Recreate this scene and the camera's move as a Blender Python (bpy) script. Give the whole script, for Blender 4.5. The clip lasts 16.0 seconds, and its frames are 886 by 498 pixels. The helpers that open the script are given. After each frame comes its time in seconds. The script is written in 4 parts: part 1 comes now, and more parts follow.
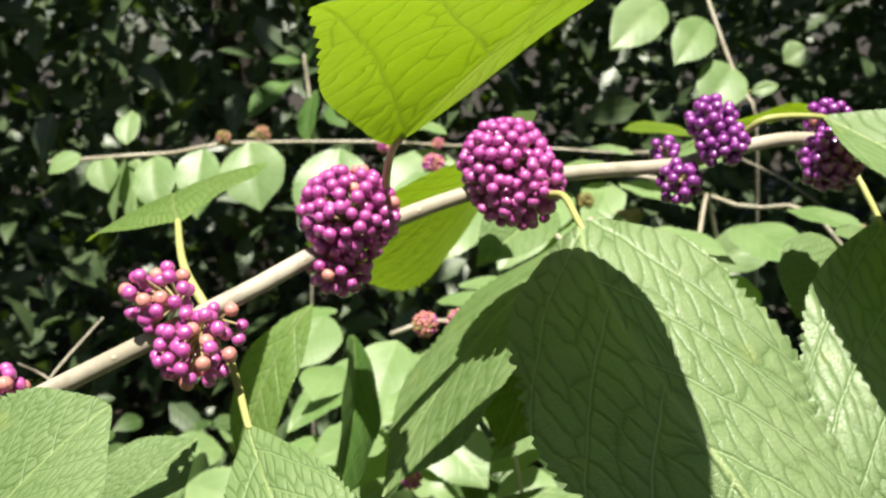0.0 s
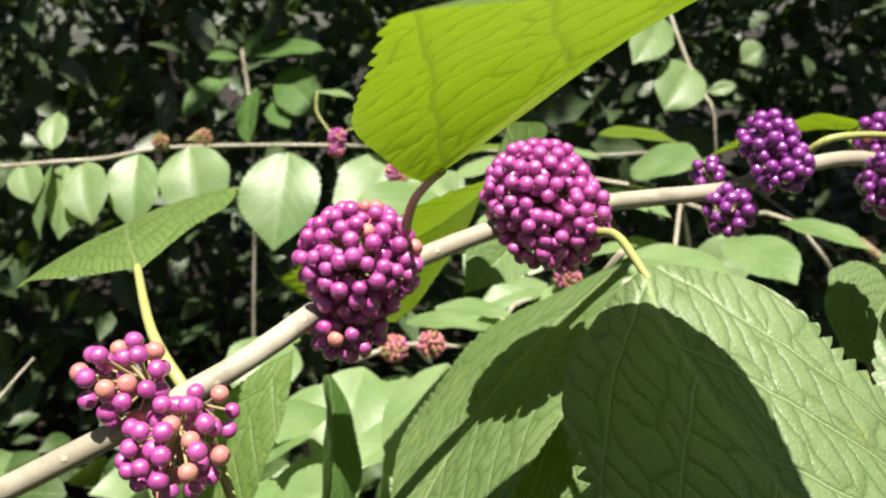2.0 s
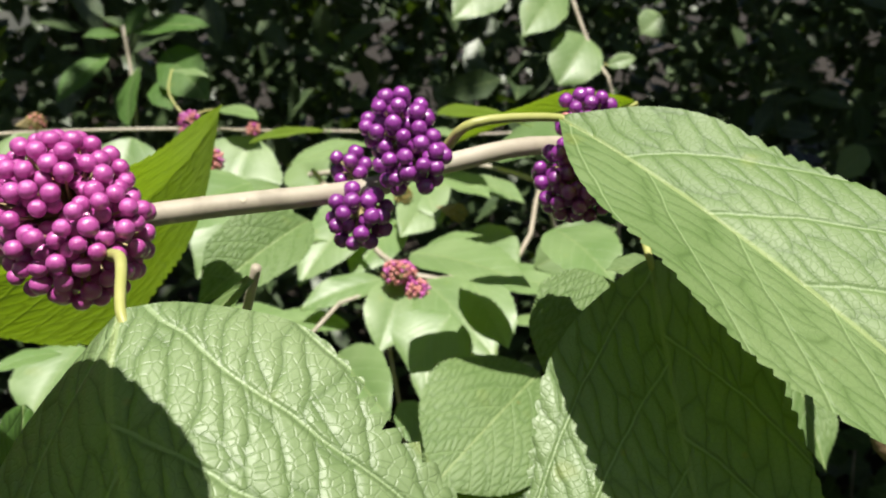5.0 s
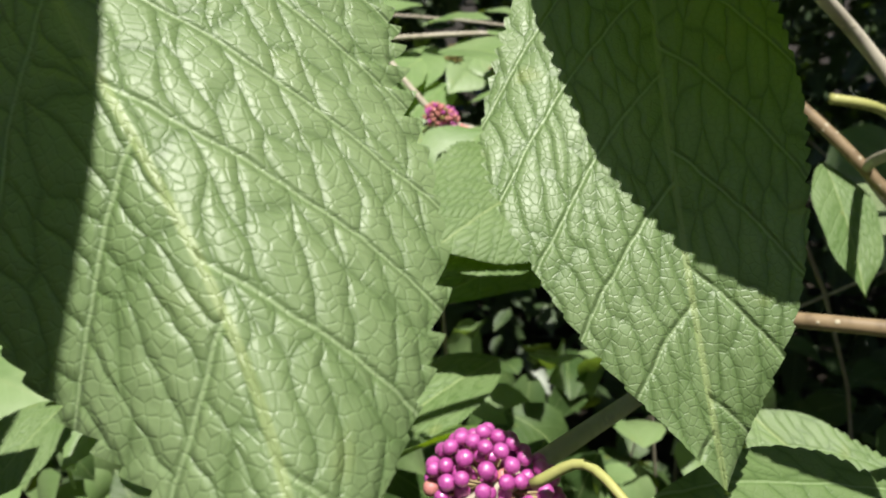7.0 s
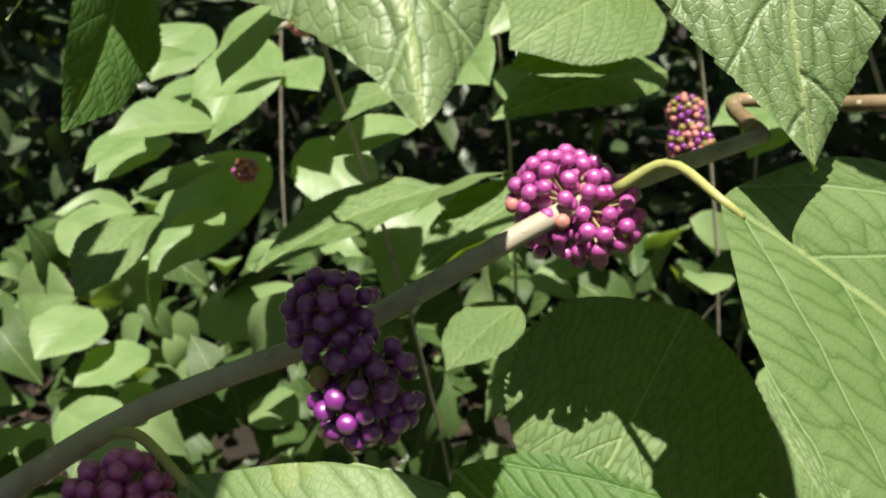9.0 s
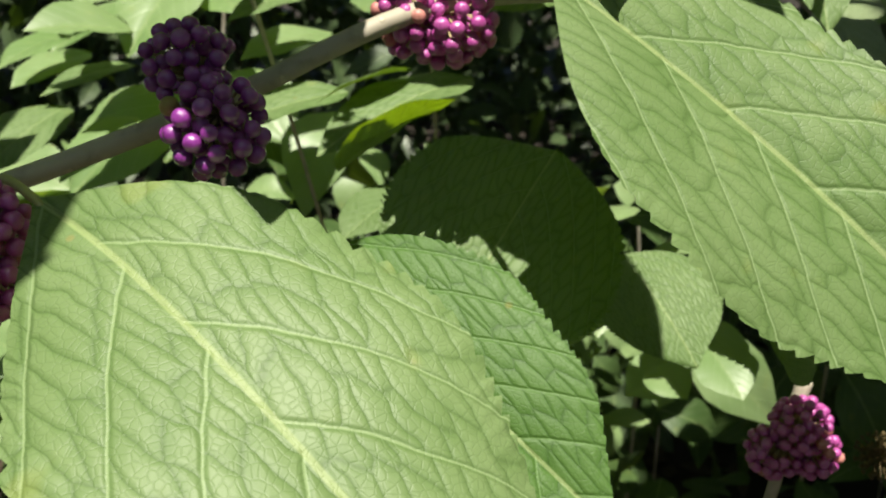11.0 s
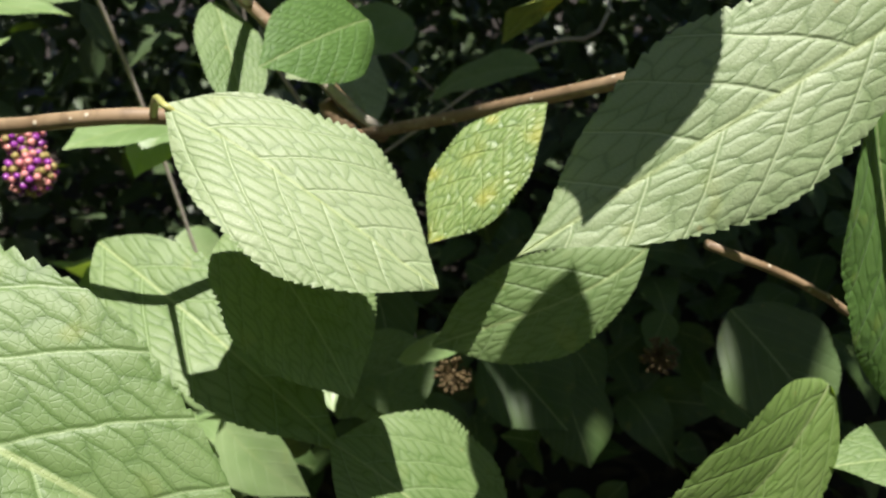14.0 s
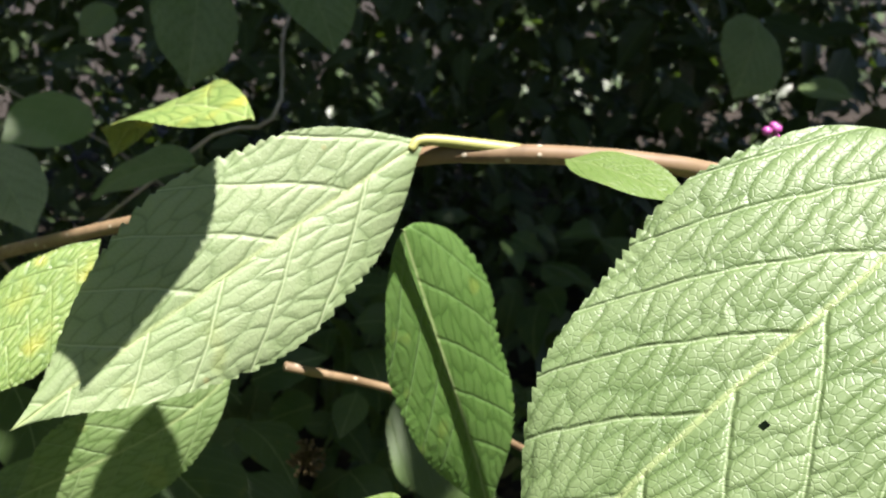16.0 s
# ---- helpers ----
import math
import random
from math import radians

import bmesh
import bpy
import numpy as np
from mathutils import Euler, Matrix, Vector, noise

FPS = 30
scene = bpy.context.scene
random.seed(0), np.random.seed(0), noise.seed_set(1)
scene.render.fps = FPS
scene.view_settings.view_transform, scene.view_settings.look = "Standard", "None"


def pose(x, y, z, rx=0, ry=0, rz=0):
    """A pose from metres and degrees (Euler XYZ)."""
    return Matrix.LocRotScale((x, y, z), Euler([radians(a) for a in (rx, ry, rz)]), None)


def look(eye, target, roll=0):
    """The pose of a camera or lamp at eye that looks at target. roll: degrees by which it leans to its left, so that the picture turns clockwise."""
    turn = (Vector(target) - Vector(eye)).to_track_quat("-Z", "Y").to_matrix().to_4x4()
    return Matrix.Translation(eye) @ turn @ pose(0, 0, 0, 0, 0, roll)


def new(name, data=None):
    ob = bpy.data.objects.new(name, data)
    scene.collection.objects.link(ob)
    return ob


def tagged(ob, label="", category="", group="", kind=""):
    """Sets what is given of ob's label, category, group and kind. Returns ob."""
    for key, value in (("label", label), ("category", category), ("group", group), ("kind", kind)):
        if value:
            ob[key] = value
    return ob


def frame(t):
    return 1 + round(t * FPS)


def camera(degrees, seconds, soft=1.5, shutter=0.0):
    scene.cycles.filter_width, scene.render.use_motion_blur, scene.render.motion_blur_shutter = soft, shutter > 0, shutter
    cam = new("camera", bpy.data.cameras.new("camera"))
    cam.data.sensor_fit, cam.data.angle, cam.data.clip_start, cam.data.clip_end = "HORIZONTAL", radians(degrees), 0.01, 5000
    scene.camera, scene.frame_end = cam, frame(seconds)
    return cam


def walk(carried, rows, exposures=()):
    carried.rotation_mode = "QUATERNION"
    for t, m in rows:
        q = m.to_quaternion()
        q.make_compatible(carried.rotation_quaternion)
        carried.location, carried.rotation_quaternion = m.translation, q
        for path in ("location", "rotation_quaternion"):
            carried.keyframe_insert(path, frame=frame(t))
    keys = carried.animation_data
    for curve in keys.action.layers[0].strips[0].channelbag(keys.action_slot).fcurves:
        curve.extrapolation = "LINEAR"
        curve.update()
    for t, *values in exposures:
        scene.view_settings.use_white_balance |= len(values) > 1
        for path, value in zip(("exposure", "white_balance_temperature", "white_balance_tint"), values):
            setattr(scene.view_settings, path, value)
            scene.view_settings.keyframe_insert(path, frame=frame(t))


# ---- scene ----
cam = camera(54.4, 16.0, soft=2.0)
PATH = [
    (0, (0.02, 0.014, 1.193), (-0.106, 1.95, 0.71), -2.6),
    (0.5, (-0.006, 0.039, 1.188), (-0.017, 1.979, 0.705), -2.4),
    (1, (-0.017, 0.063, 1.194), (0.031, 1.993, 0.672), -2.5),
    (1.5, (-0.018, 0.069, 1.2), (0.039, 1.994, 0.661), -2.3),
    (2, (-0.01, 0.069, 1.197), (0.023, 2.005, 0.694), -2.1),
    (2.5, (0.002, 0.081, 1.198), (0.058, 2.012, 0.678), -2.7),
    (3, (0.003, 0.105, 1.2), (0.212, 2.023, 0.673), -2.8),
    (3.5, (0.023, 0.116, 1.197), (0.336, 2.015, 0.651), -2.8),
    (3.7, (0.038, 0.119, 1.195), (0.275, 2.028, 0.646), -2.7),
    (5.8, (0.113, 0.127, 1.17), (0.187, 2.042, 0.599), -2.8),
    (6, (0.113, 0.127, 1.161), (0.189, 2.03, 0.552), -2.6),
    (6.2, (0.114, 0.124, 1.149), (0.175, 2.017, 0.507), -1.5),
    (6.5, (0.112, 0.121, 1.133), (0.193, 1.999, 0.45), 0.5),
    (7, (0.13, 0.109, 1.095), (0.021, 2.015, 0.499), -1.2),
    (7.5, (0.124, 0.115, 1.078), (0.012, 1.994, 0.402), -0.1),
    (8, (0.124, 0.108, 1.065), (-0.055, 1.967, 0.35), -0.6),
    (8.5, (0.122, 0.101, 1.051), (-0.09, 1.949, 0.318), -1.1),
    (8.7, (0.123, 0.095, 1.049), (-0.123, 1.936, 0.306), -1.7),
    (10.8, (0.143, 0.053, 0.994), (-0.036, 1.923, 0.308), 0.7),
    (11, (0.153, 0.052, 0.992), (0.011, 1.921, 0.296), 0.7),
    (11.5, (0.172, 0.053, 0.984), (0.113, 1.919, 0.264), 0.5),
    (12, (0.188, 0.055, 0.984), (0.187, 1.903, 0.218), 0.7),
    (12.5, (0.201, 0.062, 0.998), (0.292, 1.898, 0.21), -0.4),
    (13, (0.233, 0.063, 1.004), (0.41, 1.902, 0.239), -1.7),
    (13.5, (0.258, 0.077, 1.022), (0.594, 1.891, 0.249), -1.3),
    (14, (0.279, 0.082, 1.04), (0.831, 1.86, 0.309), -1.6),
    (14.5, (0.307, 0.072, 1.049), (1.029, 1.806, 0.363), -1.0),
    (15, (0.328, 0.06, 1.05), (1.164, 1.765, 0.422), -1.1),
    (15.5, (0.346, 0.059, 1.059), (1.249, 1.73, 0.431), -1.2),
    (16, (0.358, 0.058, 1.065), (1.375, 1.66, 0.434), -1.1),
]
EXPOSURES = [(0.0, 0.94, 6750, 6), (1.5, 0.84, 6700, 9), (3.5, 0.79, 6700, 7), (6.0, 0.45, 6500, 10), (7.0, 0.46, 6500, 8), (7.5, 0.51, 6550, 8), (8.5, 0.68, 6750, 7), (11.0, 0.62, 6850, 6), (12.5, 0.64, 6560, 10), (13.5, 0.68, 6450, 15), (14.0, 0.8, 6420, 16), (14.5, 0.9, 6420, 16), (15.3, 1.05, 6480, 12), (16.0, 1.42, 6400, 18)]
walk(cam, [(t, look(eye, target, roll)) for t, eye, target, roll in PATH], EXPOSURES)
cam.data.dof.use_dof = True
cam.data.dof.focus_distance = 0.18
cam.data.dof.aperture_fstop = 33.0

# ---- sky and sun ----
SUN_FROM = Vector((0.055, -0.33, 0.94)).normalized()
world = bpy.data.worlds.new("sky")
scene.world = world
world.use_nodes = True
_wn = world.node_tree.nodes
_wn.clear()
_sky = _wn.new("ShaderNodeTexSky")
_sky.sky_type = "NISHITA"
_sky.sun_disc = False
_sky.sun_elevation = math.asin(SUN_FROM.z)
_sky.sun_rotation = math.atan2(SUN_FROM.x, SUN_FROM.y)
_bg = _wn.new("ShaderNodeBackground")
_bg.inputs[1].default_value = 0.041
_wo = _wn.new("ShaderNodeOutputWorld")
world.node_tree.links.new(_sky.outputs[0], _bg.inputs[0])
world.node_tree.links.new(_bg.outputs[0], _wo.inputs[0])
sun = new("sun", bpy.data.lights.new("sun", "SUN"))
sun.data.energy = 5.0
sun.data.angle = radians(0.53)
sun.data.color = (1.0, 0.96, 0.88)
sun.matrix_world = look((0, 0, 6), Vector((0, 0, 6)) - SUN_FROM)


# ---- materials ----
class Nodes:
    """A small writer of node materials."""

    def __init__(self, name):
        self.mat = bpy.data.materials.new(name)
        self.mat.use_nodes = True
        self.tree = self.mat.node_tree
        self.tree.nodes.clear()
        self.out = self.tree.nodes.new("ShaderNodeOutputMaterial")

    def add(self, kind, ins=None, **props):
        n = self.tree.nodes.new(kind)
        for k, v in props.items():
            setattr(n, k, v)
        for k, v in (ins or {}).items():
            if isinstance(v, bpy.types.NodeSocket):
                self.tree.links.new(v, n.inputs[k])
            else:
                n.inputs[k].default_value = v
        return n

    def math(self, op, a, b=0.0, c=0.0):
        return self.add("ShaderNodeMath", {0: a, 1: b, 2: c}, operation=op).outputs[0]

    def band(self, x, lo, hi, a=0.0, b=1.0):
        return self.add("ShaderNodeMapRange", {0: x, 1: lo, 2: hi, 3: a, 4: b}, interpolation_type="SMOOTHSTEP").outputs[0]

    def mix(self, f, a, b):
        n = self.add("ShaderNodeMix", {0: f}, data_type="RGBA")
        for i, v in ((6, a), (7, b)):
            if isinstance(v, bpy.types.NodeSocket):
                self.tree.links.new(v, n.inputs[i])
            else:
                n.inputs[i].default_value = (*v, 1)
        return n.outputs[2]

    def finish(self, shader):
        self.tree.links.new(shader, self.out.inputs[0])
        return self.mat


SECONDARIES, SWEEP, BOW, RUNGS = 5.6, 1.05, 1.7, 40.0


def leaf_material(name, low, high, through_colour, yellow=0.0, gloss=0.44, spec=0.7, fine=True, through_share=0.13, relief=0.7):
    """Hairy green leaf: grooved veins, blistered relief between them, light shining through the blade."""
    m = Nodes(name)
    uv = m.add("ShaderNodeUVMap", uv_map="leaf").outputs[0]
    sep = m.add("ShaderNodeSeparateXYZ", {0: uv})
    u, v = sep.outputs[0], sep.outputs[1]
    yl = m.add("ShaderNodeSeparateXYZ", {0: m.add("ShaderNodeUVMap", uv_map="metric").outputs[0]}).outputs[1]
    ay = m.math("ABSOLUTE", yl)
    rnd = m.add("ShaderNodeObjectInfo").outputs["Random"]
    av = m.math("ABSOLUTE", v)
    tc = m.add("ShaderNodeTexCoord").outputs["Object"]
    warp = m.add("ShaderNodeTexNoise", {"Vector": tc, "Scale": 70.0, "Detail": 2.0}).outputs[0]
    warp = m.math("SUBTRACT", warp, 0.5)
    sweep = m.math("MULTIPLY", ay, m.math("MULTIPLY_ADD", ay, BOW, SWEEP))
    p = m.math("MULTIPLY", m.math("SUBTRACT", u, sweep), SECONDARIES)
    p = m.math("ADD", p, m.math("MULTIPLY", m.math("SIGN", v), 0.15))
    p = m.math("ADD", p, m.math("MULTIPLY", warp, 0.16))
    p = m.math("ADD", p, 20.0)
    fr = m.math("FRACT", p)
    dist = m.math("ABSOLUTE", m.math("SUBTRACT", fr, 0.5))
    second = m.band(dist, 0.474, 0.490)
    groove = m.band(dist, 0.41, 0.5)
    mid = m.band(ay, 0.0066, 0.0026)
    veins = m.math("MAXIMUM", second, mid)
    side = m.math("MULTIPLY_ADD", m.math("SIGN", v), 7.0, m.math("MULTIPLY", rnd, 50.0))
    if fine:
        along = m.math("MULTIPLY_ADD", warp, 1.1, m.math("MULTIPLY", m.math("MULTIPLY_ADD", fr, 0.03, ay), RUNGS))
        q1 = m.add("ShaderNodeCombineXYZ", {0: m.math("ADD", along, side), 1: m.math("MULTIPLY", p, 1.15), 2: 0.0}).outputs[0]
        cell1 = m.add("ShaderNodeTexVoronoi", {"Vector": q1, "Scale": 1.0, "Randomness": 0.72}, feature="DISTANCE_TO_EDGE", voronoi_dimensions="2D").outputs["Distance"]
        third = m.band(cell1, 0.0, 0.06, 1.0, 0.0)
        bulge = m.math("MULTIPLY", m.math("POWER", m.band(cell1, 0.0, 0.30), 0.55), m.band(dist, 0.5, 0.43))
        q2 = m.add("ShaderNodeCombineXYZ", {0: m.math("MULTIPLY_ADD", warp, 2.5, m.math("MULTIPLY", u, 84.0)), 1: m.math("MULTIPLY_ADD", yl, 84.0, side), 2: 0.0}).outputs[0]
        cell2 = m.add("ShaderNodeTexVoronoi", {"Vector": q2, "Scale": 1.0, "Randomness": 0.95}, feature="DISTANCE_TO_EDGE", voronoi_dimensions="2D").outputs["Distance"]
        fourth = m.band(cell2, 0.0, 0.16, 1.0, 0.0)
    noise_small = m.add("ShaderNodeTexNoise", {"Vector": tc, "Scale": 900.0 if fine else 300.0, "Detail": 2.0}).outputs[0]
    noise_big = m.add("ShaderNodeTexNoise", {"Vector": tc, "Scale": 28.0, "Detail": 3.0}).outputs[0]
    tone = m.math("ADD", m.math("MULTIPLY", m.band(noise_big, 0.3, 0.7), 0.6), m.math("MULTIPLY", rnd, 0.4))
    # Bulge tops painted paler: their sheen is put into the colour.
    if fine:
        tone = m.math("ADD", m.math("MULTIPLY", tone, 0.6), m.math("MULTIPLY", bulge, 0.4))
    col = m.mix(tone, low, high)
    pale = tuple(min(1.0, c * 1.25 + 0.03) for c in high)
    # Creases and grooves tinted darker; the crease shading is part of the colour.
    if fine:
        col = m.mix(m.math("MULTIPLY", third, 0.34), col, tuple(c * 0.55 for c in low))
        col = m.mix(m.math("MULTIPLY", fourth, 0.13), col, tuple(c * 0.6 for c in low))
        col = m.mix(m.math("MULTIPLY", groove, 0.18), col, tuple(c * 0.8 for c in low))
    col = m.mix(m.math("MULTIPLY", second, 0.75), col, pale)
    col = m.mix(m.math("MULTIPLY", mid, 0.6), col, (0.35, 0.43, 0.18))
    speck = m.add("ShaderNodeTexNoise", {"Vector": tc, "Scale": 75.0, "Detail": 1.0}).outputs[0]
    edge = m.math("MULTIPLY", m.band(speck, 0.66 - 0.14 * yellow, 0.78), m.band(av, 0.15, 0.75, 0.25, 1.0))
    col = m.mix(m.math("MULTIPLY", edge, 0.12 + 0.7 * yellow), col, (0.46, 0.42, 0.05))
    rust = m.add("ShaderNodeTexVoronoi", {"Vector": tc, "Scale": 38.0}).outputs["Distance"]
    col = m.mix(m.math("MULTIPLY", m.band(rust, 0.05, 0.02), 0.3), col, (0.35, 0.22, 0.06))
    ht = m.math("ADD", m.math("MULTIPLY", groove, -0.3), m.math("MULTIPLY", noise_small, 0.10))
    if fine:
        ht = m.math("ADD", ht, m.math("ADD", m.math("MULTIPLY", bulge, 0.62), m.math("MULTIPLY", fourth, -0.10)))
    bump = m.add("ShaderNodeBump", {"Height": ht, "Strength": relief, "Distance": 0.0009}).outputs[0]
    top = m.add("ShaderNodeBsdfPrincipled", {"Base Color": col, "Roughness": gloss, "Normal": bump, "Specular IOR Level": spec,
                                             "Sheen Weight": 0.02, "Sheen Roughness": 0.4})
    glow = m.mix(m.math("MULTIPLY", m.math("MAXIMUM", veins, third) if fine else veins, 0.5), through_colour, tuple(c * 0.45 for c in through_colour))
    trans = m.add("ShaderNodeBsdfTranslucent", {"Color": glow, "Normal": bump})
    both = m.add("ShaderNodeMixShader", {0: through_share, 1: top.outputs[0], 2: trans.outputs[0]})
    return m.finish(both.outputs[0])


LEAF = leaf_material("leaf_green", (0.092, 0.170, 0.040), (0.195, 0.275, 0.112), (0.36, 0.60, 0.02), gloss=0.54, spec=0.55, relief=0.5)
LEAF_QUILTED = leaf_material("deeply_quilted_leaf_green", (0.115, 0.190, 0.060), (0.235, 0.315, 0.150), (0.36, 0.60, 0.02), relief=0.82, gloss=0.48, spec=0.7)
# Leaf green darkened for leaves in shade or grazing sun.
LEAF_DIMMED = leaf_material("dimmed_leaf_green", (0.050, 0.125, 0.018), (0.105, 0.200, 0.048), (0.30, 0.56, 0.01), gloss=0.56, spec=0.45, relief=0.5, through_share=0.2)
# Backlit copy of the leaf: lets more light through, so these glow.
LEAF_BACKLIT = leaf_material("backlit_leaf_green", (0.14, 0.25, 0.05), (0.24, 0.35, 0.11), (0.32, 0.50, 0.008), through_share=0.41, relief=0.5)
# Lighter copy of the leaf green; sun gloss is put into the colour.
LEAF_LIGHTENED = leaf_material("lightened_leaf_green", (0.18, 0.265, 0.105), (0.30, 0.37, 0.20), (0.40, 0.54, 0.05), spec=0.65, gloss=0.55, relief=0.55)
LEAF_YELLOW = leaf_material("leaf_yellowing", (0.12, 0.22, 0.05), (0.26, 0.35, 0.10), (0.45, 0.50, 0.02), yellow=1.0)
LEAF_FAR = leaf_material("leaf_of_shrub_behind", (0.15, 0.255, 0.083), (0.275, 0.38, 0.172), (0.40, 0.60, 0.05), fine=False, relief=0.3, through_share=0.27)
# Shaded copy of the shrub leaf: the shade is put into the colour.
LEAF_SHADED = leaf_material("shaded_undergrowth_leaf", (0.035, 0.075, 0.02), (0.08, 0.13, 0.04), (0.14, 0.22, 0.01), fine=False, gloss=0.5, spec=0.3)
# Thicket green kept dark, so the colour carries some of its shade.
LEAF_DARK = leaf_material("shade_toned_thicket_leaf", (0.040, 0.074, 0.024), (0.080, 0.122, 0.052), (0.10, 0.18, 0.01), fine=False, gloss=0.42, through_share=0.2)


def bark_material(name, low, high, rough=0.6, scale=1.0):
    m = Nodes(name)
    tc = m.add("ShaderNodeTexCoord").outputs["Object"]
    n1 = m.add("ShaderNodeTexNoise", {"Vector": tc, "Scale": 160.0 * scale, "Detail": 4.0}).outputs[0]
    n2 = m.add("ShaderNodeTexNoise", {"Vector": tc, "Scale": 25.0 * scale, "Detail": 2.0}).outputs[0]
    spots = m.add("ShaderNodeTexVoronoi", {"Vector": tc, "Scale": 170.0 * scale}).outputs["Distance"]
    lenticel = m.band(spots, 0.20, 0.10)
    col = m.mix(m.band(n2, 0.3, 0.7), low, high)
    col = m.mix(m.math("MULTIPLY", m.band(n1, 0.45, 0.7), 0.45), col, tuple(c * 0.55 for c in low))
    col = m.mix(m.math("MULTIPLY", lenticel, 0.75), col, (0.62, 0.56, 0.42))
    h = m.math("ADD", n1, m.math("MULTIPLY", lenticel, 0.8))
    bump = m.add("ShaderNodeBump", {"Height": h, "Strength": 0.5, "Distance": 0.0004}).outputs[0]
    b = m.add("ShaderNodeBsdfPrincipled", {"Base Color": col, "Roughness": rough, "Normal": bump})
    return m.finish(b.outputs[0])


BARK = bark_material("stem_bark", (0.39, 0.34, 0.26), (0.55, 0.50, 0.41))
BARK_BROWN = bark_material("brown_stem_bark", (0.19, 0.125, 0.065), (0.33, 0.24, 0.14))
BARK_TREE = bark_material("tree_bark", (0.06, 0.05, 0.04), (0.12, 0.10, 0.08), 0.85, 0.15)


def plain_material(name, low, high, rough, scale, bump_m=0.0003, coat=0.0, spec=0.5):
    m = Nodes(name)
    tc = m.add("ShaderNodeTexCoord").outputs["Object"]
    rnd = m.add("ShaderNodeObjectInfo").outputs["Random"]
    n = m.add("ShaderNodeTexNoise", {"Vector": tc, "Scale": scale, "Detail": 3.0}).outputs[0]
    f = m.math("ADD", m.math("MULTIPLY", m.band(n, 0.3, 0.7), 0.5), m.math("MULTIPLY", rnd, 0.5))
    col = m.mix(f, low, high)
    bump = m.add("ShaderNodeBump", {"Height": n, "Strength": 0.4, "Distance": bump_m}).outputs[0]
    b = m.add("ShaderNodeBsdfPrincipled", {"Base Color": col, "Roughness": rough, "Normal": bump, "Coat Weight": coat, "Coat Roughness": 0.09,
                                           "Specular IOR Level": spec})
    return m.finish(b.outputs[0])


BERRY = plain_material("ripe_berry_skin", (0.42, 0.052, 0.29), (0.60, 0.12, 0.45), 0.30, 260.0, 0.0001, 0.9, 0.9)
BERRY_VIOLET = plain_material("violet_berry_skin", (0.20, 0.025, 0.22), (0.34, 0.05, 0.37), 0.27, 260.0, 0.0001, 0.9, 0.9)
BERRY_PINK = plain_material("unripe_pink_berry_skin", (0.55, 0.17, 0.20), (0.66, 0.30, 0.24), 0.35, 260.0, 0.0001, 0.2)
# Husk brown, darkened in place of shade over the sunlit flower heads.
BERRY_DRY = plain_material("dry_bud_husk", (0.07, 0.048, 0.016), (0.13, 0.09, 0.034), 0.7, 260.0, 0.0002)
BERRY_GREEN = plain_material("unripe_green_berry_skin", (0.24, 0.18, 0.05), (0.36, 0.30, 0.10), 0.5, 260.0, 0.0001, 0.1)
STALK = plain_material("pale_berry_stalk", (0.36, 0.30, 0.14), (0.46, 0.36, 0.20), 0.55, 300.0)
PETIOLE = plain_material("yellow_green_leaf_stalk", (0.36, 0.38, 0.11), (0.46, 0.45, 0.17), 0.45, 300.0)
# Soil darker than bare earth, with the shade included in its colour.
SOIL = plain_material("shade_darkened_soil_and_litter", (0.012, 0.009, 0.006), (0.030, 0.022, 0.014), 0.95, 9.0, 0.02)
# Litter at about half its own tone, for the dark it lies in.
LITTER = plain_material("shade_darkened_dry_litter", (0.030, 0.020, 0.010), (0.075, 0.050, 0.028), 0.85, 40.0)


# ---- builders ----
def part_of(name, me, material, parent, label=""):
    if not me.materials:
        me.materials.append(material)
    ob = new(name, me)
    ob.parent = parent
    if label:
        ob["label"] = label
    return ob


def smooth(me):
    me.polygons.foreach_set("use_smooth", np.ones(len(me.polygons), dtype=bool))
    return me


def thing(name, place, label, category, group="", kind=""):
    ob = new(name)
    ob.empty_display_size = 0.02
    ob.location = place
    return tagged(ob, label, category, group, kind)


def spline(points, steps):
    """A smooth line through the points."""
    pts = [Vector(p) for p in points]
    pts = [2 * pts[0] - pts[1], *pts, 2 * pts[-1] - pts[-2]]
    out = []
    for i in range(1, len(pts) - 2):
        a, b, c, d = pts[i - 1:i + 3]
        for k in range(steps):
            t = k / steps
            out.append(0.5 * (2 * b + (c - a) * t + (2 * a - 5 * b + 4 * c - d) * t * t + (3 * b - a - 3 * c + d) * t ** 3))
    out.append(pts[-2])
    return out


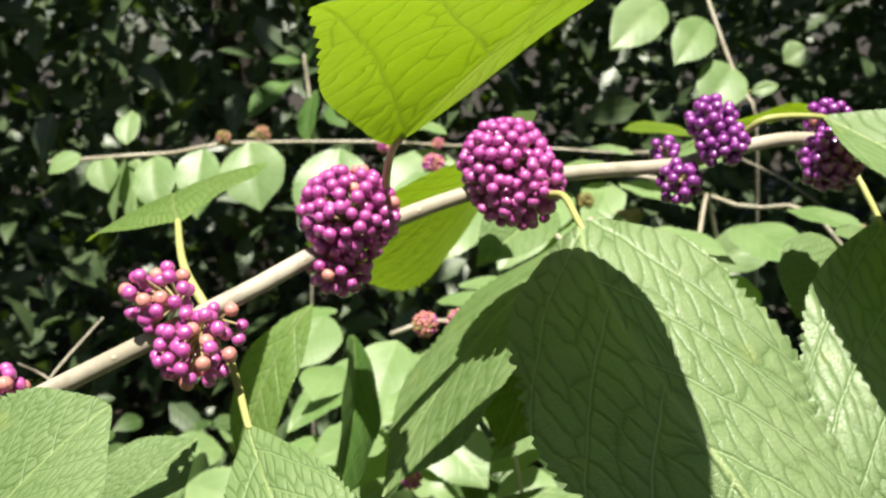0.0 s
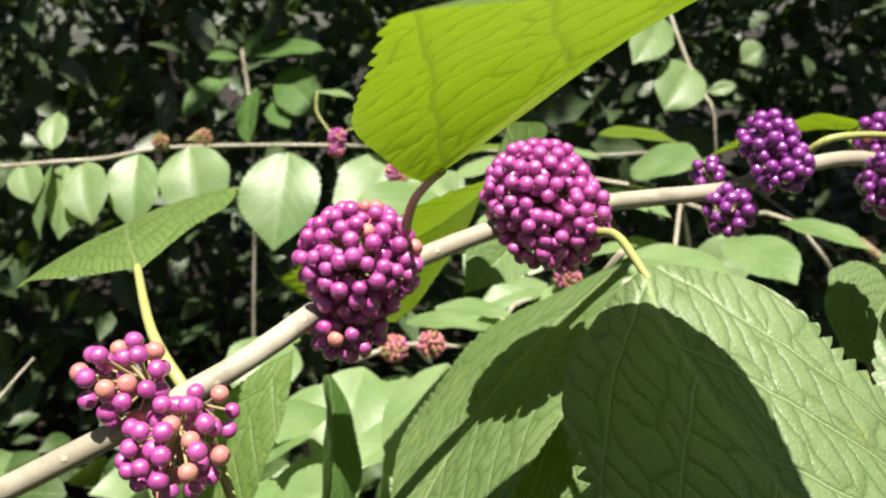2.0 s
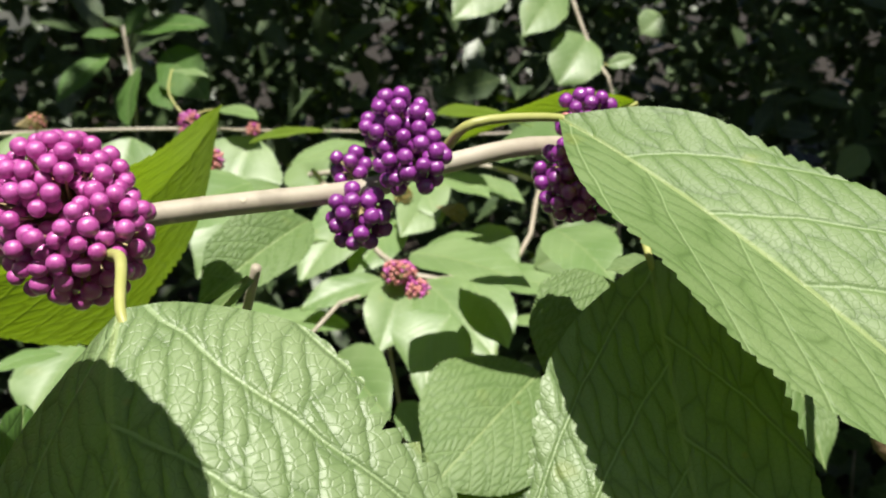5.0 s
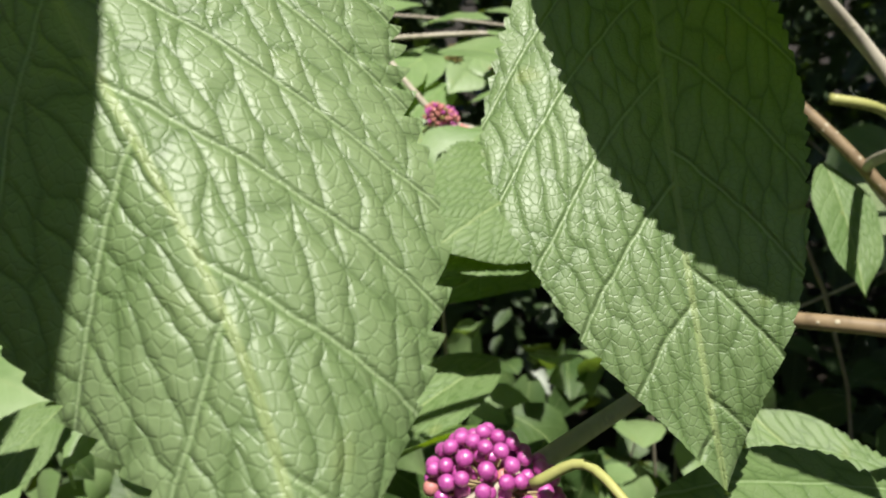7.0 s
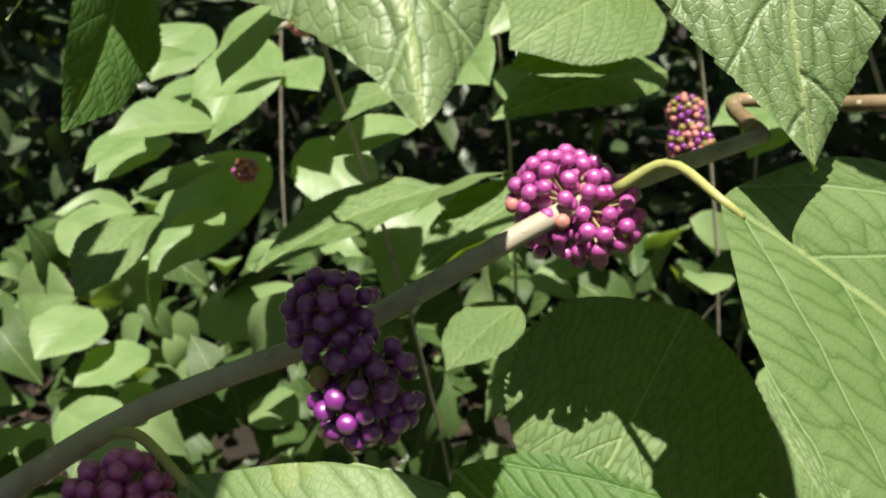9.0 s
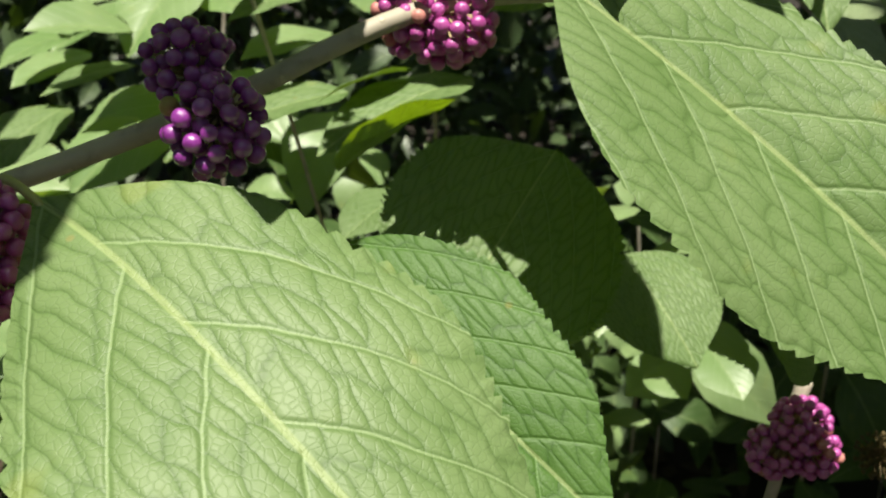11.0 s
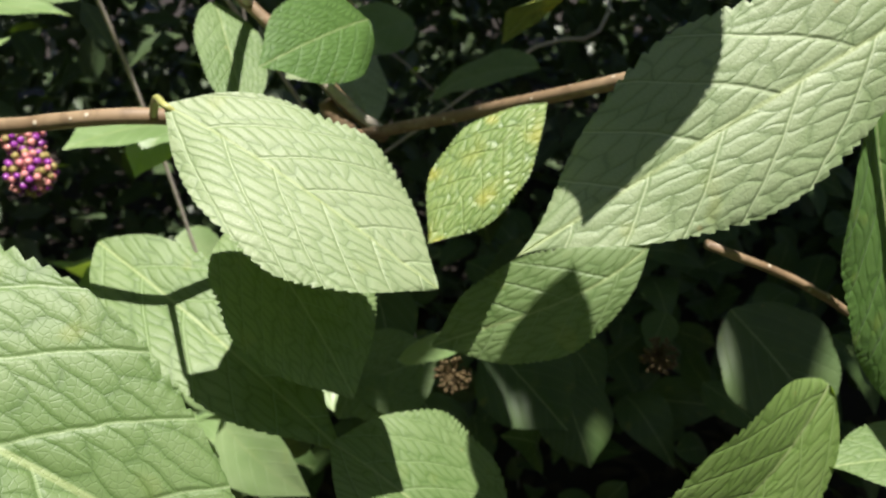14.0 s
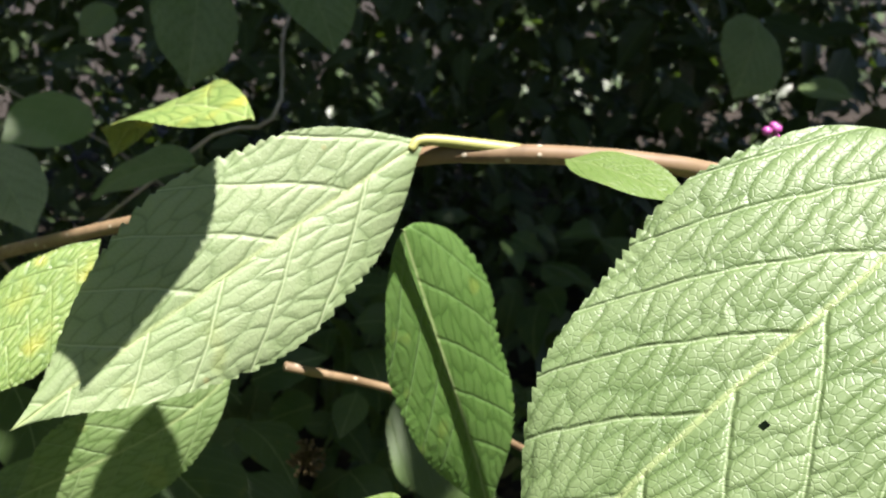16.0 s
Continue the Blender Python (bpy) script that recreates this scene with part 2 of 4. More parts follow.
def tube_mesh(name, points, radii, sides=12, steps=6, knobs=0.0, seed=1):
    """A stem: a tapered, slightly uneven tube."""
    line = spline(points, steps)
    rng = random.Random(seed)
    n = len(line)
    verts, faces = [], []
    up = Vector((0.13, 0.21, 0.97))
    for i, p in enumerate(line):
        d = (line[min(i + 1, n - 1)] - line[max(i - 1, 0)]).normalized()
        s = d.cross(up).normalized()
        t = s.cross(d)
        f = i / (n - 1) * (len(radii) - 1)
        k = min(int(f), len(radii) - 2)
        r = radii[k] + (radii[k + 1] - radii[k]) * (f - k)
        for j in range(sides):
            a = 2 * math.pi * j / sides
            rr = r * (1 + knobs * rng.uniform(-1, 1))
            verts.append(p + (s * math.cos(a) + t * math.sin(a)) * rr)
    for i in range(n - 1):
        for j in range(sides):
            a, b = i * sides + j, i * sides + (j + 1) % sides
            faces.append((a, b, b + sides, a + sides))
    faces.append(tuple(range(sides - 1, -1, -1)))
    faces.append(tuple(range((n - 1) * sides, n * sides)))
    me = bpy.data.meshes.new(name)
    me.from_pydata(verts, [], faces)
    return smooth(me)


def local(parent, *points):
    """World places in the frame of a thing that stands unturned."""
    o = parent.location if parent.parent is None else parent.parent.location
    return [Vector(p) - o for p in points]


def blade_mesh(name, base, tip, width, normal, fold=12.0, arch=0.06, bend=0.0, cup=0.12, twist=0.0, res=2, teeth=34, seed=0, peak=0.46, tooth=0.045, blunt=0.82, skew=1.0, quilt=1.0, bites=(), ends=None, sag=0.0, sway=0.0):
    """An ovate, toothed, quilted leaf blade from its base to its tip."""
    base, tip = np.array(base, float), np.array(tip, float)
    axis = tip - base
    length = np.linalg.norm(axis)
    axis /= length
    n = np.array(normal, float)
    n -= axis * (n @ axis)
    n /= np.linalg.norm(n)
    side = np.cross(n, axis)
    nu, nv = {0: (10, 4), 1: (teeth * 3, 12), 2: (teeth * 5, 56)}[res]
    u = np.linspace(0, 1, nu + 1)[:, None]
    v = np.linspace(-1, 1, nv + 1)[None, :]
    a, b = 1.0 * peak / (1 - peak), 1.0
    a, b = ends or (a * blunt, b * blunt)
    prof = (np.clip(u, 1e-6, 1) ** a) * (np.clip(1 - u, 1e-6, 1) ** b)
    prof = prof / ((a / (a + b)) ** a * (b / (a + b)) ** b)
    prof = prof * (1 - 0.42 * np.exp(-((u - 1.0) / 0.14) ** 2)) * (1 - 0.25 * np.exp(-(u / 0.06) ** 2))
    rng = np.random.default_rng(seed)
    ph = rng.uniform(0, 6.28, 8)
    saw = ((u * teeth + 0.35 * np.sin(ph[0] + 9 * u) + 0.25 * np.sin(ph[6] + 31 * u)) % 1.0) ** 1.6 * (1 + 0.5 * np.sin(ph[7] + 23 * u))
    edge = 1 - tooth * saw * np.clip((u - 0.10) / 0.12, 0, 1) * (np.abs(v) ** 5)
    if res == 0:
        edge = 1.0 + 0 * v
    wob = 1 + 0.03 * np.sin(7 * u + ph[1]) * np.sign(v) + 0.02 * np.sin(17 * u + ph[2])
    hw = 0.5 * width * prof * edge * wob * np.where(v > 0, skew, 1.0)
    y = v * hw
    f = math.tan(radians(fold))
    av = np.abs(v)
    z = np.abs(y) * f - cup * width * (v ** 2) * prof * 0.5
    z = z + 0.009 * length * np.sin(5.5 * u + ph[3] + 1.3 * np.sign(v)) * av ** 2 + 0.008 * length * np.sin(15 * u + ph[4] + 2.0 * np.sign(v)) * av ** 3
    if res > 0:
        ym = np.abs(y) / length
        p = (u - ym * (SWEEP + BOW * ym)) * SECONDARIES + 0.15 * np.sign(v)
        fr = p % 1.0
        far = np.abs(fr - 0.5) * 2
        z = z + (0.0014 + 0.0010 * quilt) * length * (1 - far ** 3) * np.clip(av * 4, 0, 1) * np.clip(1.25 - av, 0, 1) * np.clip(prof * 1.5, 0, 1)
        z = z - 0.0018 * length * np.exp(-(av / 0.05) ** 2)
        rung = (ym + 0.062 * fr) * RUNGS + 0.37 * np.floor(p) - 0.8 * (fr - 0.5) ** 2 + 0.35 * np.sin(19 * u + 3 * p + ph[5]) * np.sign(v)
        z = z - 0.00028 * quilt * length * np.cos(2 * np.pi * rung) * np.clip(av * 3, 0, 1) * (1 - far ** 4)
    tw = radians(twist) * (u - 0.5)
    yy, zz = y * np.cos(tw) - z * np.sin(tw), y * np.sin(tw) + z * np.cos(tw)
    x = u * length
    hump = 4 * u * (1 - u)
    zz = zz + length * hump * (arch + sag * (2 * u - 1))
    yy = yy + length * hump * (bend + sway * (2 * u - 1))
    P = base + x[..., None] * axis + yy[..., None] * side + zz[..., None] * n
    P = P.reshape(-1, 3)
    faces = []
    U = np.broadcast_to(u, (nu + 1, nv + 1)).ravel()
    V = np.broadcast_to(v, (nu + 1, nv + 1)).ravel()
    for i in range(nu):
        for j in range(nv):
            uc, vc = (i + 0.5) / nu, 2 * (j + 0.5) / nv - 1
            if any((uc - bu) ** 2 + ((vc - bv) * 0.45) ** 2 < br * br for bu, bv, br in bites):
                continue
            k = i * (nv + 1) + j
            faces.append((k, k + nv + 1, k + nv + 2, k + 1))
    me = bpy.data.meshes.new(name)
    me.from_pydata(P.tolist(), [], faces)
    lay = me.uv_layers.new(name="leaf")
    idx = np.empty(len(me.loops), dtype=np.int32)
    me.loops.foreach_get("vertex_index", idx)
    lay.data.foreach_set("uv", np.stack([U[idx], V[idx]], 1).astype(np.float32).ravel())
    lay = me.uv_layers.new(name="metric")
    lay.data.foreach_set("uv", np.stack([U[idx], (np.broadcast_to(y, (nu + 1, nv + 1)).ravel() / length)[idx]], 1).astype(np.float32).ravel())
    return smooth(me)


def leaf(owner, base, tip, width, normal, stalk=None, stalk_radius=0.0012, material=None, label="", res=2, seed=[0], **shape):
    """A leaf of a branch: the blade, and under it the leaf stalk."""
    seed[0] += 1
    b, t = local(owner, base, tip)
    me = blade_mesh("leaf", b, t, width, normal, res=res, seed=seed[0], **shape)
    ob = part_of("leaf", me, material or LEAF, owner, label)
    if stalk:
        pts = local(owner, *stalk) + [b, b + (t - b) * 0.04]
        if len(pts) == 3:
            pts.insert(1, (pts[0] + pts[1]) / 2 + Vector((0, 0, 0.004)))
        part_of("leaf_stalk", tube_mesh("leaf_stalk", pts, [stalk_radius * 1.25, stalk_radius, stalk_radius * 0.8], 8, 5), PETIOLE, ob)
    return ob


def berry_base():
    """A round berry with a faint dimple at its end."""
    bm = bmesh.new()
    bmesh.ops.create_uvsphere(bm, u_segments=14, v_segments=9, radius=0.5)
    for w in bm.verts:
        r = math.hypot(w.co.x, w.co.y)
        w.co.z *= 0.94
        if w.co.z > 0.4:
            w.co.z -= 0.05 * max(0.0, 1 - r / 0.22)
    me = bpy.data.meshes.new("berry")
    bm.to_mesh(me)
    bm.free()
    return smooth(me)


BERRY_MESH = {}
for _key, _mat in (("ripe", BERRY), ("violet", BERRY_VIOLET), ("pink", BERRY_PINK), ("green", BERRY_GREEN), ("dry", BERRY_DRY)):
    BERRY_MESH[_key] = berry_base()
    BERRY_MESH[_key].materials.append(_mat)


def berry_cluster(owner, heart, lobes, size=0.0044, ripe="ripe", pink=0.05, green=0.0, gap=0.91, seed=1, label="", skip=0.0, stalk_material=None):
    """A cyme of berries round a node: the stalks, and under them every berry. lobes: (centre, radius)."""
    rng = random.Random(seed)
    o = owner.location
    heart = Vector(heart)
    spots = []
    for off, rad in lobes:
        c = Vector(off)
        for shell in (rad, rad - size * 0.85):
            if shell < size * 0.4:
                continue
            tries = int(700 * (shell / 0.012) ** 2) + 60
            for _ in range(tries):
                d = Vector((rng.gauss(0, 1), rng.gauss(0, 1), rng.gauss(0, 1))).normalized()
                q = c + d * shell * rng.uniform(0.95, 1.04)
                if all((q - w).length > size * gap for w, _ in spots):
                    spots.append((q, c))
    spots = [s for s in spots if rng.random() >= skip]
    verts, faces = [], []
    for q, c in spots:
        a, b = heart.lerp(c, 0.6) - o, q - o
        d = (b - a).normalized()
        s = d.cross(Vector((0.3, 0.5, 0.8))).normalized()
        t = s.cross(d)
        k = len(verts)
        for e, r in ((a, 0.0005), (b, 0.00035)):
            for j in range(4):
                ang = j * math.pi / 2
                verts.append(e + (s * math.cos(ang) + t * math.sin(ang)) * r)
        faces += [(k + j, k + (j + 1) % 4, k + 4 + (j + 1) % 4, k + 4 + j) for j in range(4)]
    me = bpy.data.meshes.new("cluster_stem")
    me.from_pydata(verts, [], faces)
    stalks = part_of("cluster_stem", smooth(me), stalk_material or STALK, owner, label)
    for q, c in spots:
        x = rng.random()
        kind = "pink" if x < pink else "green" if x < pink + green else ripe
        ob = new("berry", BERRY_MESH[kind])
        ob.parent = stalks
        d = (q - c)
        turn = d.to_track_quat("Z", "Y").to_matrix().to_4x4()
        ob.matrix_basis = Matrix.Translation(q - o) @ turn @ Matrix.Scale(size * rng.uniform(0.9, 1.08), 4)
    return stalks


def stem(owner, points, radii, material, name="stem", **kw):
    return part_of(name, tube_mesh(name, local(owner, *points), radii, **kw), material, owner)


def foliage(name, label, category, places, sizes, ways, normals, material, parent=None, round_blades=False):
    """Countless small leaves as one mesh: folded, pointed blades."""
    n = len(places)
    P, W, N = (np.asarray(a, float) for a in (places, ways, normals))
    S = np.asarray(sizes, float)[:, None]
    W = W / np.linalg.norm(W, axis=1, keepdims=True)
    N = N - W * (N * W).sum(1, keepdims=True)
    N = N / np.linalg.norm(N, axis=1, keepdims=True)
    T = np.cross(N, W)
    if round_blades:
        xs, vs = (0.0, 0.12, 0.28, 0.46, 0.64, 0.82, 1.0), (-1.0, -0.5, 0.0, 0.5, 1.0)
        half = (0.01, 0.19, 0.29, 0.31, 0.25, 0.13, 0.0)
        shape = [(x, v * h, 0.10 * abs(v) * h / 0.3 - 0.06 * v * v * h / 0.3 + 0.10 * math.sin(3.0 * x) - 0.12 * x * x) for x, h in zip(xs, half) for v in vs]
        quads = [(5 * a + b, 5 * a + b + 1, 5 * a + b + 6, 5 * a + b + 5) for a in range(6) for b in range(4)]
        across = [v for x in xs for v in vs]
    else:
        shape = [(0, 0, 0), (0.28, 0.22, 0.05), (0.28, 0, 0.0), (0.28, -0.22, 0.05), (0.62, 0.20, 0.03), (0.62, 0, -0.02), (0.62, -0.20, 0.03), (1.0, 0, -0.10)]
        quads = [(0, 2, 1), (0, 3, 2), (1, 2, 5, 4), (2, 3, 6, 5), (4, 5, 7), (5, 6, 7)]
        across = [y / 0.22 for x, y, z in shape]
    m = len(shape)
    C = np.random.default_rng(n).uniform(0.3, 1.9, (n, 1))
    verts = np.stack([P + S * (x * W + y * T + C * z * N) for x, y, z in shape], 1).reshape(-1, 3)
    faces = [tuple(m * i + k for k in q) for i in range(n) for q in quads]
    me = bpy.data.meshes.new(name)
    me.from_pydata(verts.tolist(), [], faces)
    idx = np.empty(len(me.loops), dtype=np.int32)
    me.loops.foreach_get("vertex_index", idx)
    uv = np.array([(x, a) for (x, y, z), a in zip(shape, across)])[idx % m]
    met = np.array([(x, y) for x, y, z in shape])[idx % m]
    for key, val in (("leaf", uv), ("metric", met)):
        me.uv_layers.new(name=key).data.foreach_set("uv", val.astype(np.float32).ravel())
    ob = part_of(name, smooth(me), material, parent)
    return tagged(ob, label, category, kind="stuff")

# ---- ground ----
def ground_mesh():
    bm = bmesh.new()
    bmesh.ops.create_grid(bm, x_segments=60, y_segments=60, size=60.0)
    for w in bm.verts:
        d = math.hypot(w.co.x, w.co.y)
        w.co.z = 0.10 * noise.noise(w.co * 0.3) * min(1.0, d / 3)
    return bm


_g = bpy.data.meshes.new("ground")
_b = ground_mesh()
_b.to_mesh(_g)
_b.free()
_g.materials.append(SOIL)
tagged(new("ground", smooth(_g)), "soil with dry leaf litter, darkened for shade", "ground", kind="structure")

# ---- upper branch ----
upper = thing("beautyberry_branch", (-0.02, 0.31, 1.13), "beautyberry branch with purple berry clusters and drooping green leaves", "branch", "beautyberry branches")
U0, U1, U2, U3 = (-0.1807, 0.2449, 1.0651), (-0.0686, 0.2610, 1.1140), (-0.030, 0.305, 1.126), (0.027, 0.331, 1.139)
U4, U5, U6 = (0.092, 0.357, 1.139), (0.112, 0.364, 1.143), (0.165, 0.385, 1.140)
stem(upper, [U0, U1, U2, U3, U4, U5, U6, (0.2605, 0.4540, 1.0811), (0.2999, 0.4622, 1.0331), (0.3283, 0.5626, 0.9927), (0.3639, 0.5192, 0.9493), (0.3805, 0.5067, 0.9352)], [0.0030, 0.0030, 0.0029, 0.0028, 0.0028, 0.0027, 0.0026], BARK, sides=14, steps=8, knobs=0.035)
berry_cluster(upper, U1, [((-0.0814, 0.2550, 1.1207), 0.0095), ((-0.0690, 0.2462, 1.1073), 0.0105), ((-0.0625, 0.2567, 1.1108), 0.006)], pink=0.16, gap=1.04, seed=11, skip=0.12, label="loose open cluster of purple and pinkish berries")
berry_cluster(upper, (-0.1315, 0.2470, 1.0881), [((-0.1353, 0.2478, 1.0919), 0.0105), ((-0.1367, 0.2453, 1.0836), 0.009)], pink=0.12, seed=17, label="cluster of purple berries at the start of the branch")
berry_cluster(upper, U2, [((-0.0290, 0.2941, 1.1362), 0.0154), ((-0.0331, 0.2921, 1.1196), 0.0099)], pink=0.04, seed=12, label="dense cluster of glossy magenta-purple berries")
berry_cluster(upper, U3, [((0.0240, 0.3258, 1.1461), 0.0156), ((0.0278, 0.3218, 1.1401), 0.0156)], pink=0.03, seed=13, label="dense cluster of glossy magenta-purple berries")
berry_cluster(upper, U4, [((0.0884, 0.3654, 1.1437), 0.0045), ((0.0908, 0.3479, 1.1337), 0.0075)], ripe="violet", pink=0.0, seed=14, label="small cluster of dark violet berries")
berry_cluster(upper, U5, [((0.1026, 0.3484, 1.1568), 0.0082), ((0.1055, 0.3432, 1.1490), 0.0082)], ripe="violet", pink=0.0, seed=15, label="cluster of dark violet berries above the stem")
berry_cluster(upper, U6, [((0.1504, 0.3562, 1.1386), 0.0108), ((0.1594, 0.3855, 1.1510), 0.0080)], ripe="violet", pink=0.03, seed=16, label="cluster of dark violet berries")
leaf(upper, (0.0464, 0.2884, 1.1323), (0.1082, 0.1916, 1.0180), 0.0754, (0.0491, -0.7489, 0.6608), [(0.038, 0.312, 1.137), (0.043, 0.303, 1.138)], tooth=0.075, quilt=2.4, material=LEAF_QUILTED, label="broad drooping green leaf with deep quilted veins", fold=-20.1, cup=0.147, twist=-14.8, arch=0.080, sag=-0.045, bend=-0.019, sway=0.094, ends=(0.463, 0.769), skew=1.290)
leaf(upper, (0.1447, 0.3524, 1.1561), (0.2324, 0.2579, 1.0824), 0.0696, (0.1400, -0.5249, 0.8395), [(0.114, 0.352, 1.149), (0.122, 0.345, 1.157)], label="broad green leaf with pale veins held over another", fold=16.7, cup=0.022, twist=1.8, arch=0.057, sag=0.005, bend=-0.025, sway=-0.020, ends=(0.846, 0.868), skew=0.920)
leaf(upper, (0.1713, 0.3570, 1.1143), (0.1803, 0.2715, 0.9891), 0.0818, (-0.0904, -0.8254, 0.5573), [(0.168, 0.383, 1.134), (0.172, 0.376, 1.124)], quilt=2.2, material=LEAF_QUILTED, label="large hanging green leaf half in shadow", fold=9.2, cup=0.076, twist=-23.1, arch=0.094, sag=0.005, bend=-0.029, sway=-0.001, ends=(0.639, 0.805), skew=0.738)
leaf(upper, (-0.0096, 0.2685, 1.1613), (0.0773, 0.0974, 1.2589), 0.1252, (-0.5405, 0.1923, 0.8191), [(-0.018, 0.298, 1.137)], material=LEAF_BACKLIT, label="green leaf glowing yellow-green with sunlight from behind", fold=15.5, cup=0.112, twist=41.4, arch=-0.023, sag=-0.049, bend=0.055, sway=-0.089, ends=(0.527, 0.318), skew=0.693, tooth=0.022)
leaf(upper, (-0.0945, 0.3117, 1.1309), (-0.1233, 0.3998, 1.1277), 0.0802, (-0.2889, -0.0598, 0.9555), [(-0.0690, 0.2610, 1.1140), (-0.0802, 0.2751, 1.1247)], stalk_radius=0.0013, label="green leaf pointing away over the stem", fold=1.6, cup=0.131, twist=-13.6, arch=0.062, sag=-0.014, bend=0.013, sway=0.008, ends=(1.133, 0.699), material=LEAF_BACKLIT)
leaf(upper, (-0.0533, 0.2388, 1.0875), (-0.0161, 0.1812, 1.0574), 0.0411, (-0.2636, -0.5753, 0.7743), [(-0.0657, 0.2640, 1.1008), (-0.0596, 0.2535, 1.0922)], label="pale green leaf hanging under the first berries", fold=5.0, cup=0.152, arch=0.032, bend=-0.024, ends=(1.115, 0.666))
leaf(upper, (-0.1147, 0.1890, 1.0721), (-0.0771, 0.2076, 1.1075), 0.055, (0.0, -0.5, 0.85), blunt=0.55, label="pale green leaf at the start of the branch")
leaf(upper, (-0.1239, 0.2695, 1.0290), (-0.0883, 0.2911, 1.0574), 0.036, (0.0, -0.6, 0.8), label="veined green leaf low under the branch")
# ---- lower branch ----
lower = thing("beautyberry_branch", (0.12, 0.29, 0.96), "lower beautyberry branch with magenta berries, leaves and shaded stem", "branch", "beautyberry branches")
V0, V1, V2, V3 = (0.0019, 0.2315, 0.9232), (0.078, 0.272, 0.949), (0.132, 0.299, 0.972), (0.192, 0.37, 0.972)
stem(lower, [V0, (0.0255, 0.2623, 0.9291), V1, V2, V3], [0.0032, 0.0030, 0.0028, 0.0026], BARK, sides=14, steps=8, knobs=0.035)
berry_cluster(lower, V2, [((0.1278, 0.3045, 0.9702), 0.0134), ((0.1352, 0.3020, 0.9676), 0.0119)], pink=0.02, seed=21, label="dense cluster of bright magenta berries")
# Darker violet skins make up for shade missing on this cluster.
berry_cluster(lower, V1, [((0.0779, 0.2503, 0.9618), 0.0095), ((0.0867, 0.2401, 0.9497), 0.0108)], ripe="violet", pink=0.0, green=0.03, seed=22, label="cluster of berries in shade, given darker skins for it", gap=1.0)
berry_cluster(lower, (0.0377, 0.2245, 0.9257), [((0.0351, 0.2252, 0.9280), 0.0105), ((0.0349, 0.2213, 0.9174), 0.0105)], pink=0.0, seed=23, label="dense cluster of purple berries")
leaf(lower, (0.1621, 0.2749, 0.9816), (0.2908, 0.2588, 0.8755), 0.0954, (0.3504, -0.7645, 0.5410), [(0.140, 0.292, 0.978), (0.152, 0.288, 0.986)], label="broad sunlit green leaf with toothed edge", fold=10.2, cup=0.062, twist=45.4, arch=0.013, sag=0.036, bend=0.029, sway=-0.030, ends=(0.643, 1.078), skew=0.911)
leaf(lower, (0.0476, 0.2285, 0.9347), (0.1707, 0.1600, 0.8586), 0.0938, (0.2201, -0.5207, 0.8249), [(0.0214, 0.2510, 0.9284)], label="broad pale green leaf in full sun", fold=5.0, cup=0.153, twist=-33.7, arch=0.092, sag=-0.002, bend=-0.006, sway=-0.021, ends=(1.085, 0.984), skew=0.982, material=LEAF)
leaf(lower, (0.1696, 0.3452, 0.9209), (0.1305, 0.2946, 0.8643), 0.085, (0.0, -0.75, 0.6), arch=0.03, label="green leaf mottled with leaf shadows")
leaf(lower, (0.1013, 0.2711, 0.9082), (0.1836, 0.2256, 0.8544), 0.060, (0.1, -0.75, 0.6), arch=0.04, label="mid-green leaf under a paler one", material=LEAF_DIMMED)
# ---- branch to the right ----
right = thing("beautyberry_branch", (0.44, 0.40, 0.97), "brown beautyberry branch with broad grey-green sunlit leaves", "branch", "beautyberry branches")
R1, R2, R3 = (0.5547, 0.2396, 1.0050), (0.517, 0.276, 1.007), (0.433, 0.410, 0.967)
R4 = (0.3805, 0.5067, 0.9352)
stem(right, [(1.0, 0.45, 0.0), (0.95, 0.25, 0.7), (0.78, 0.18, 0.95), (0.5889, 0.2078, 0.9963), R1, R2, (0.49, 0.305, 1.002), R3, R4, (0.3416, 0.4310, 0.9543), (0.2731, 0.3913, 0.9767), (0.2252, 0.4134, 0.9733), (0.1933, 0.4213, 0.9721), (0.192, 0.37, 0.972)], [0.0033, 0.0031, 0.003, 0.0028], BARK_BROWN, sides=14, steps=8, knobs=0.04)
leaf(right, (0.4969, 0.2863, 1.0123), (0.3690, 0.3001, 0.9445), 0.0647, (-0.2980, -0.8736, 0.3848), [(0.5330, 0.2600, 1.0062), (0.5150, 0.2770, 1.0095)], 0.0019, material=LEAF_LIGHTENED, label="broad grey-green leaf half in shadow with insect-nibbled edge", fold=5.1, cup=0.154, twist=11.7, arch=0.022, sag=-0.003, bend=-0.005, sway=0.004, ends=(0.984, 1.151), skew=0.887)
leaf(right, (0.2764, 0.3504, 0.9884), (0.3487, 0.3127, 0.9324), 0.0563, (0.1843, -0.6883, 0.7016), [(0.2721, 0.3915, 0.9767)], material=LEAF_LIGHTENED, label="pale grey-green leaf with yellow specks", fold=5.6, cup=0.141, twist=-4.8, arch=0.069, sag=-0.004, bend=-0.017, sway=-0.011, ends=(0.892, 0.814), skew=1.079)
leaf(right, (0.4137, 0.3774, 0.9717), (0.3618, 0.3670, 0.9255), 0.0344, (-0.3833, -0.7103, 0.5903), material=LEAF_YELLOW, label="small yellowing leaf", fold=3.7, cup=0.175, twist=7.1, arch=0.017, sag=-0.011, bend=-0.043, sway=0.020, ends=(0.959, 0.825), skew=0.963)
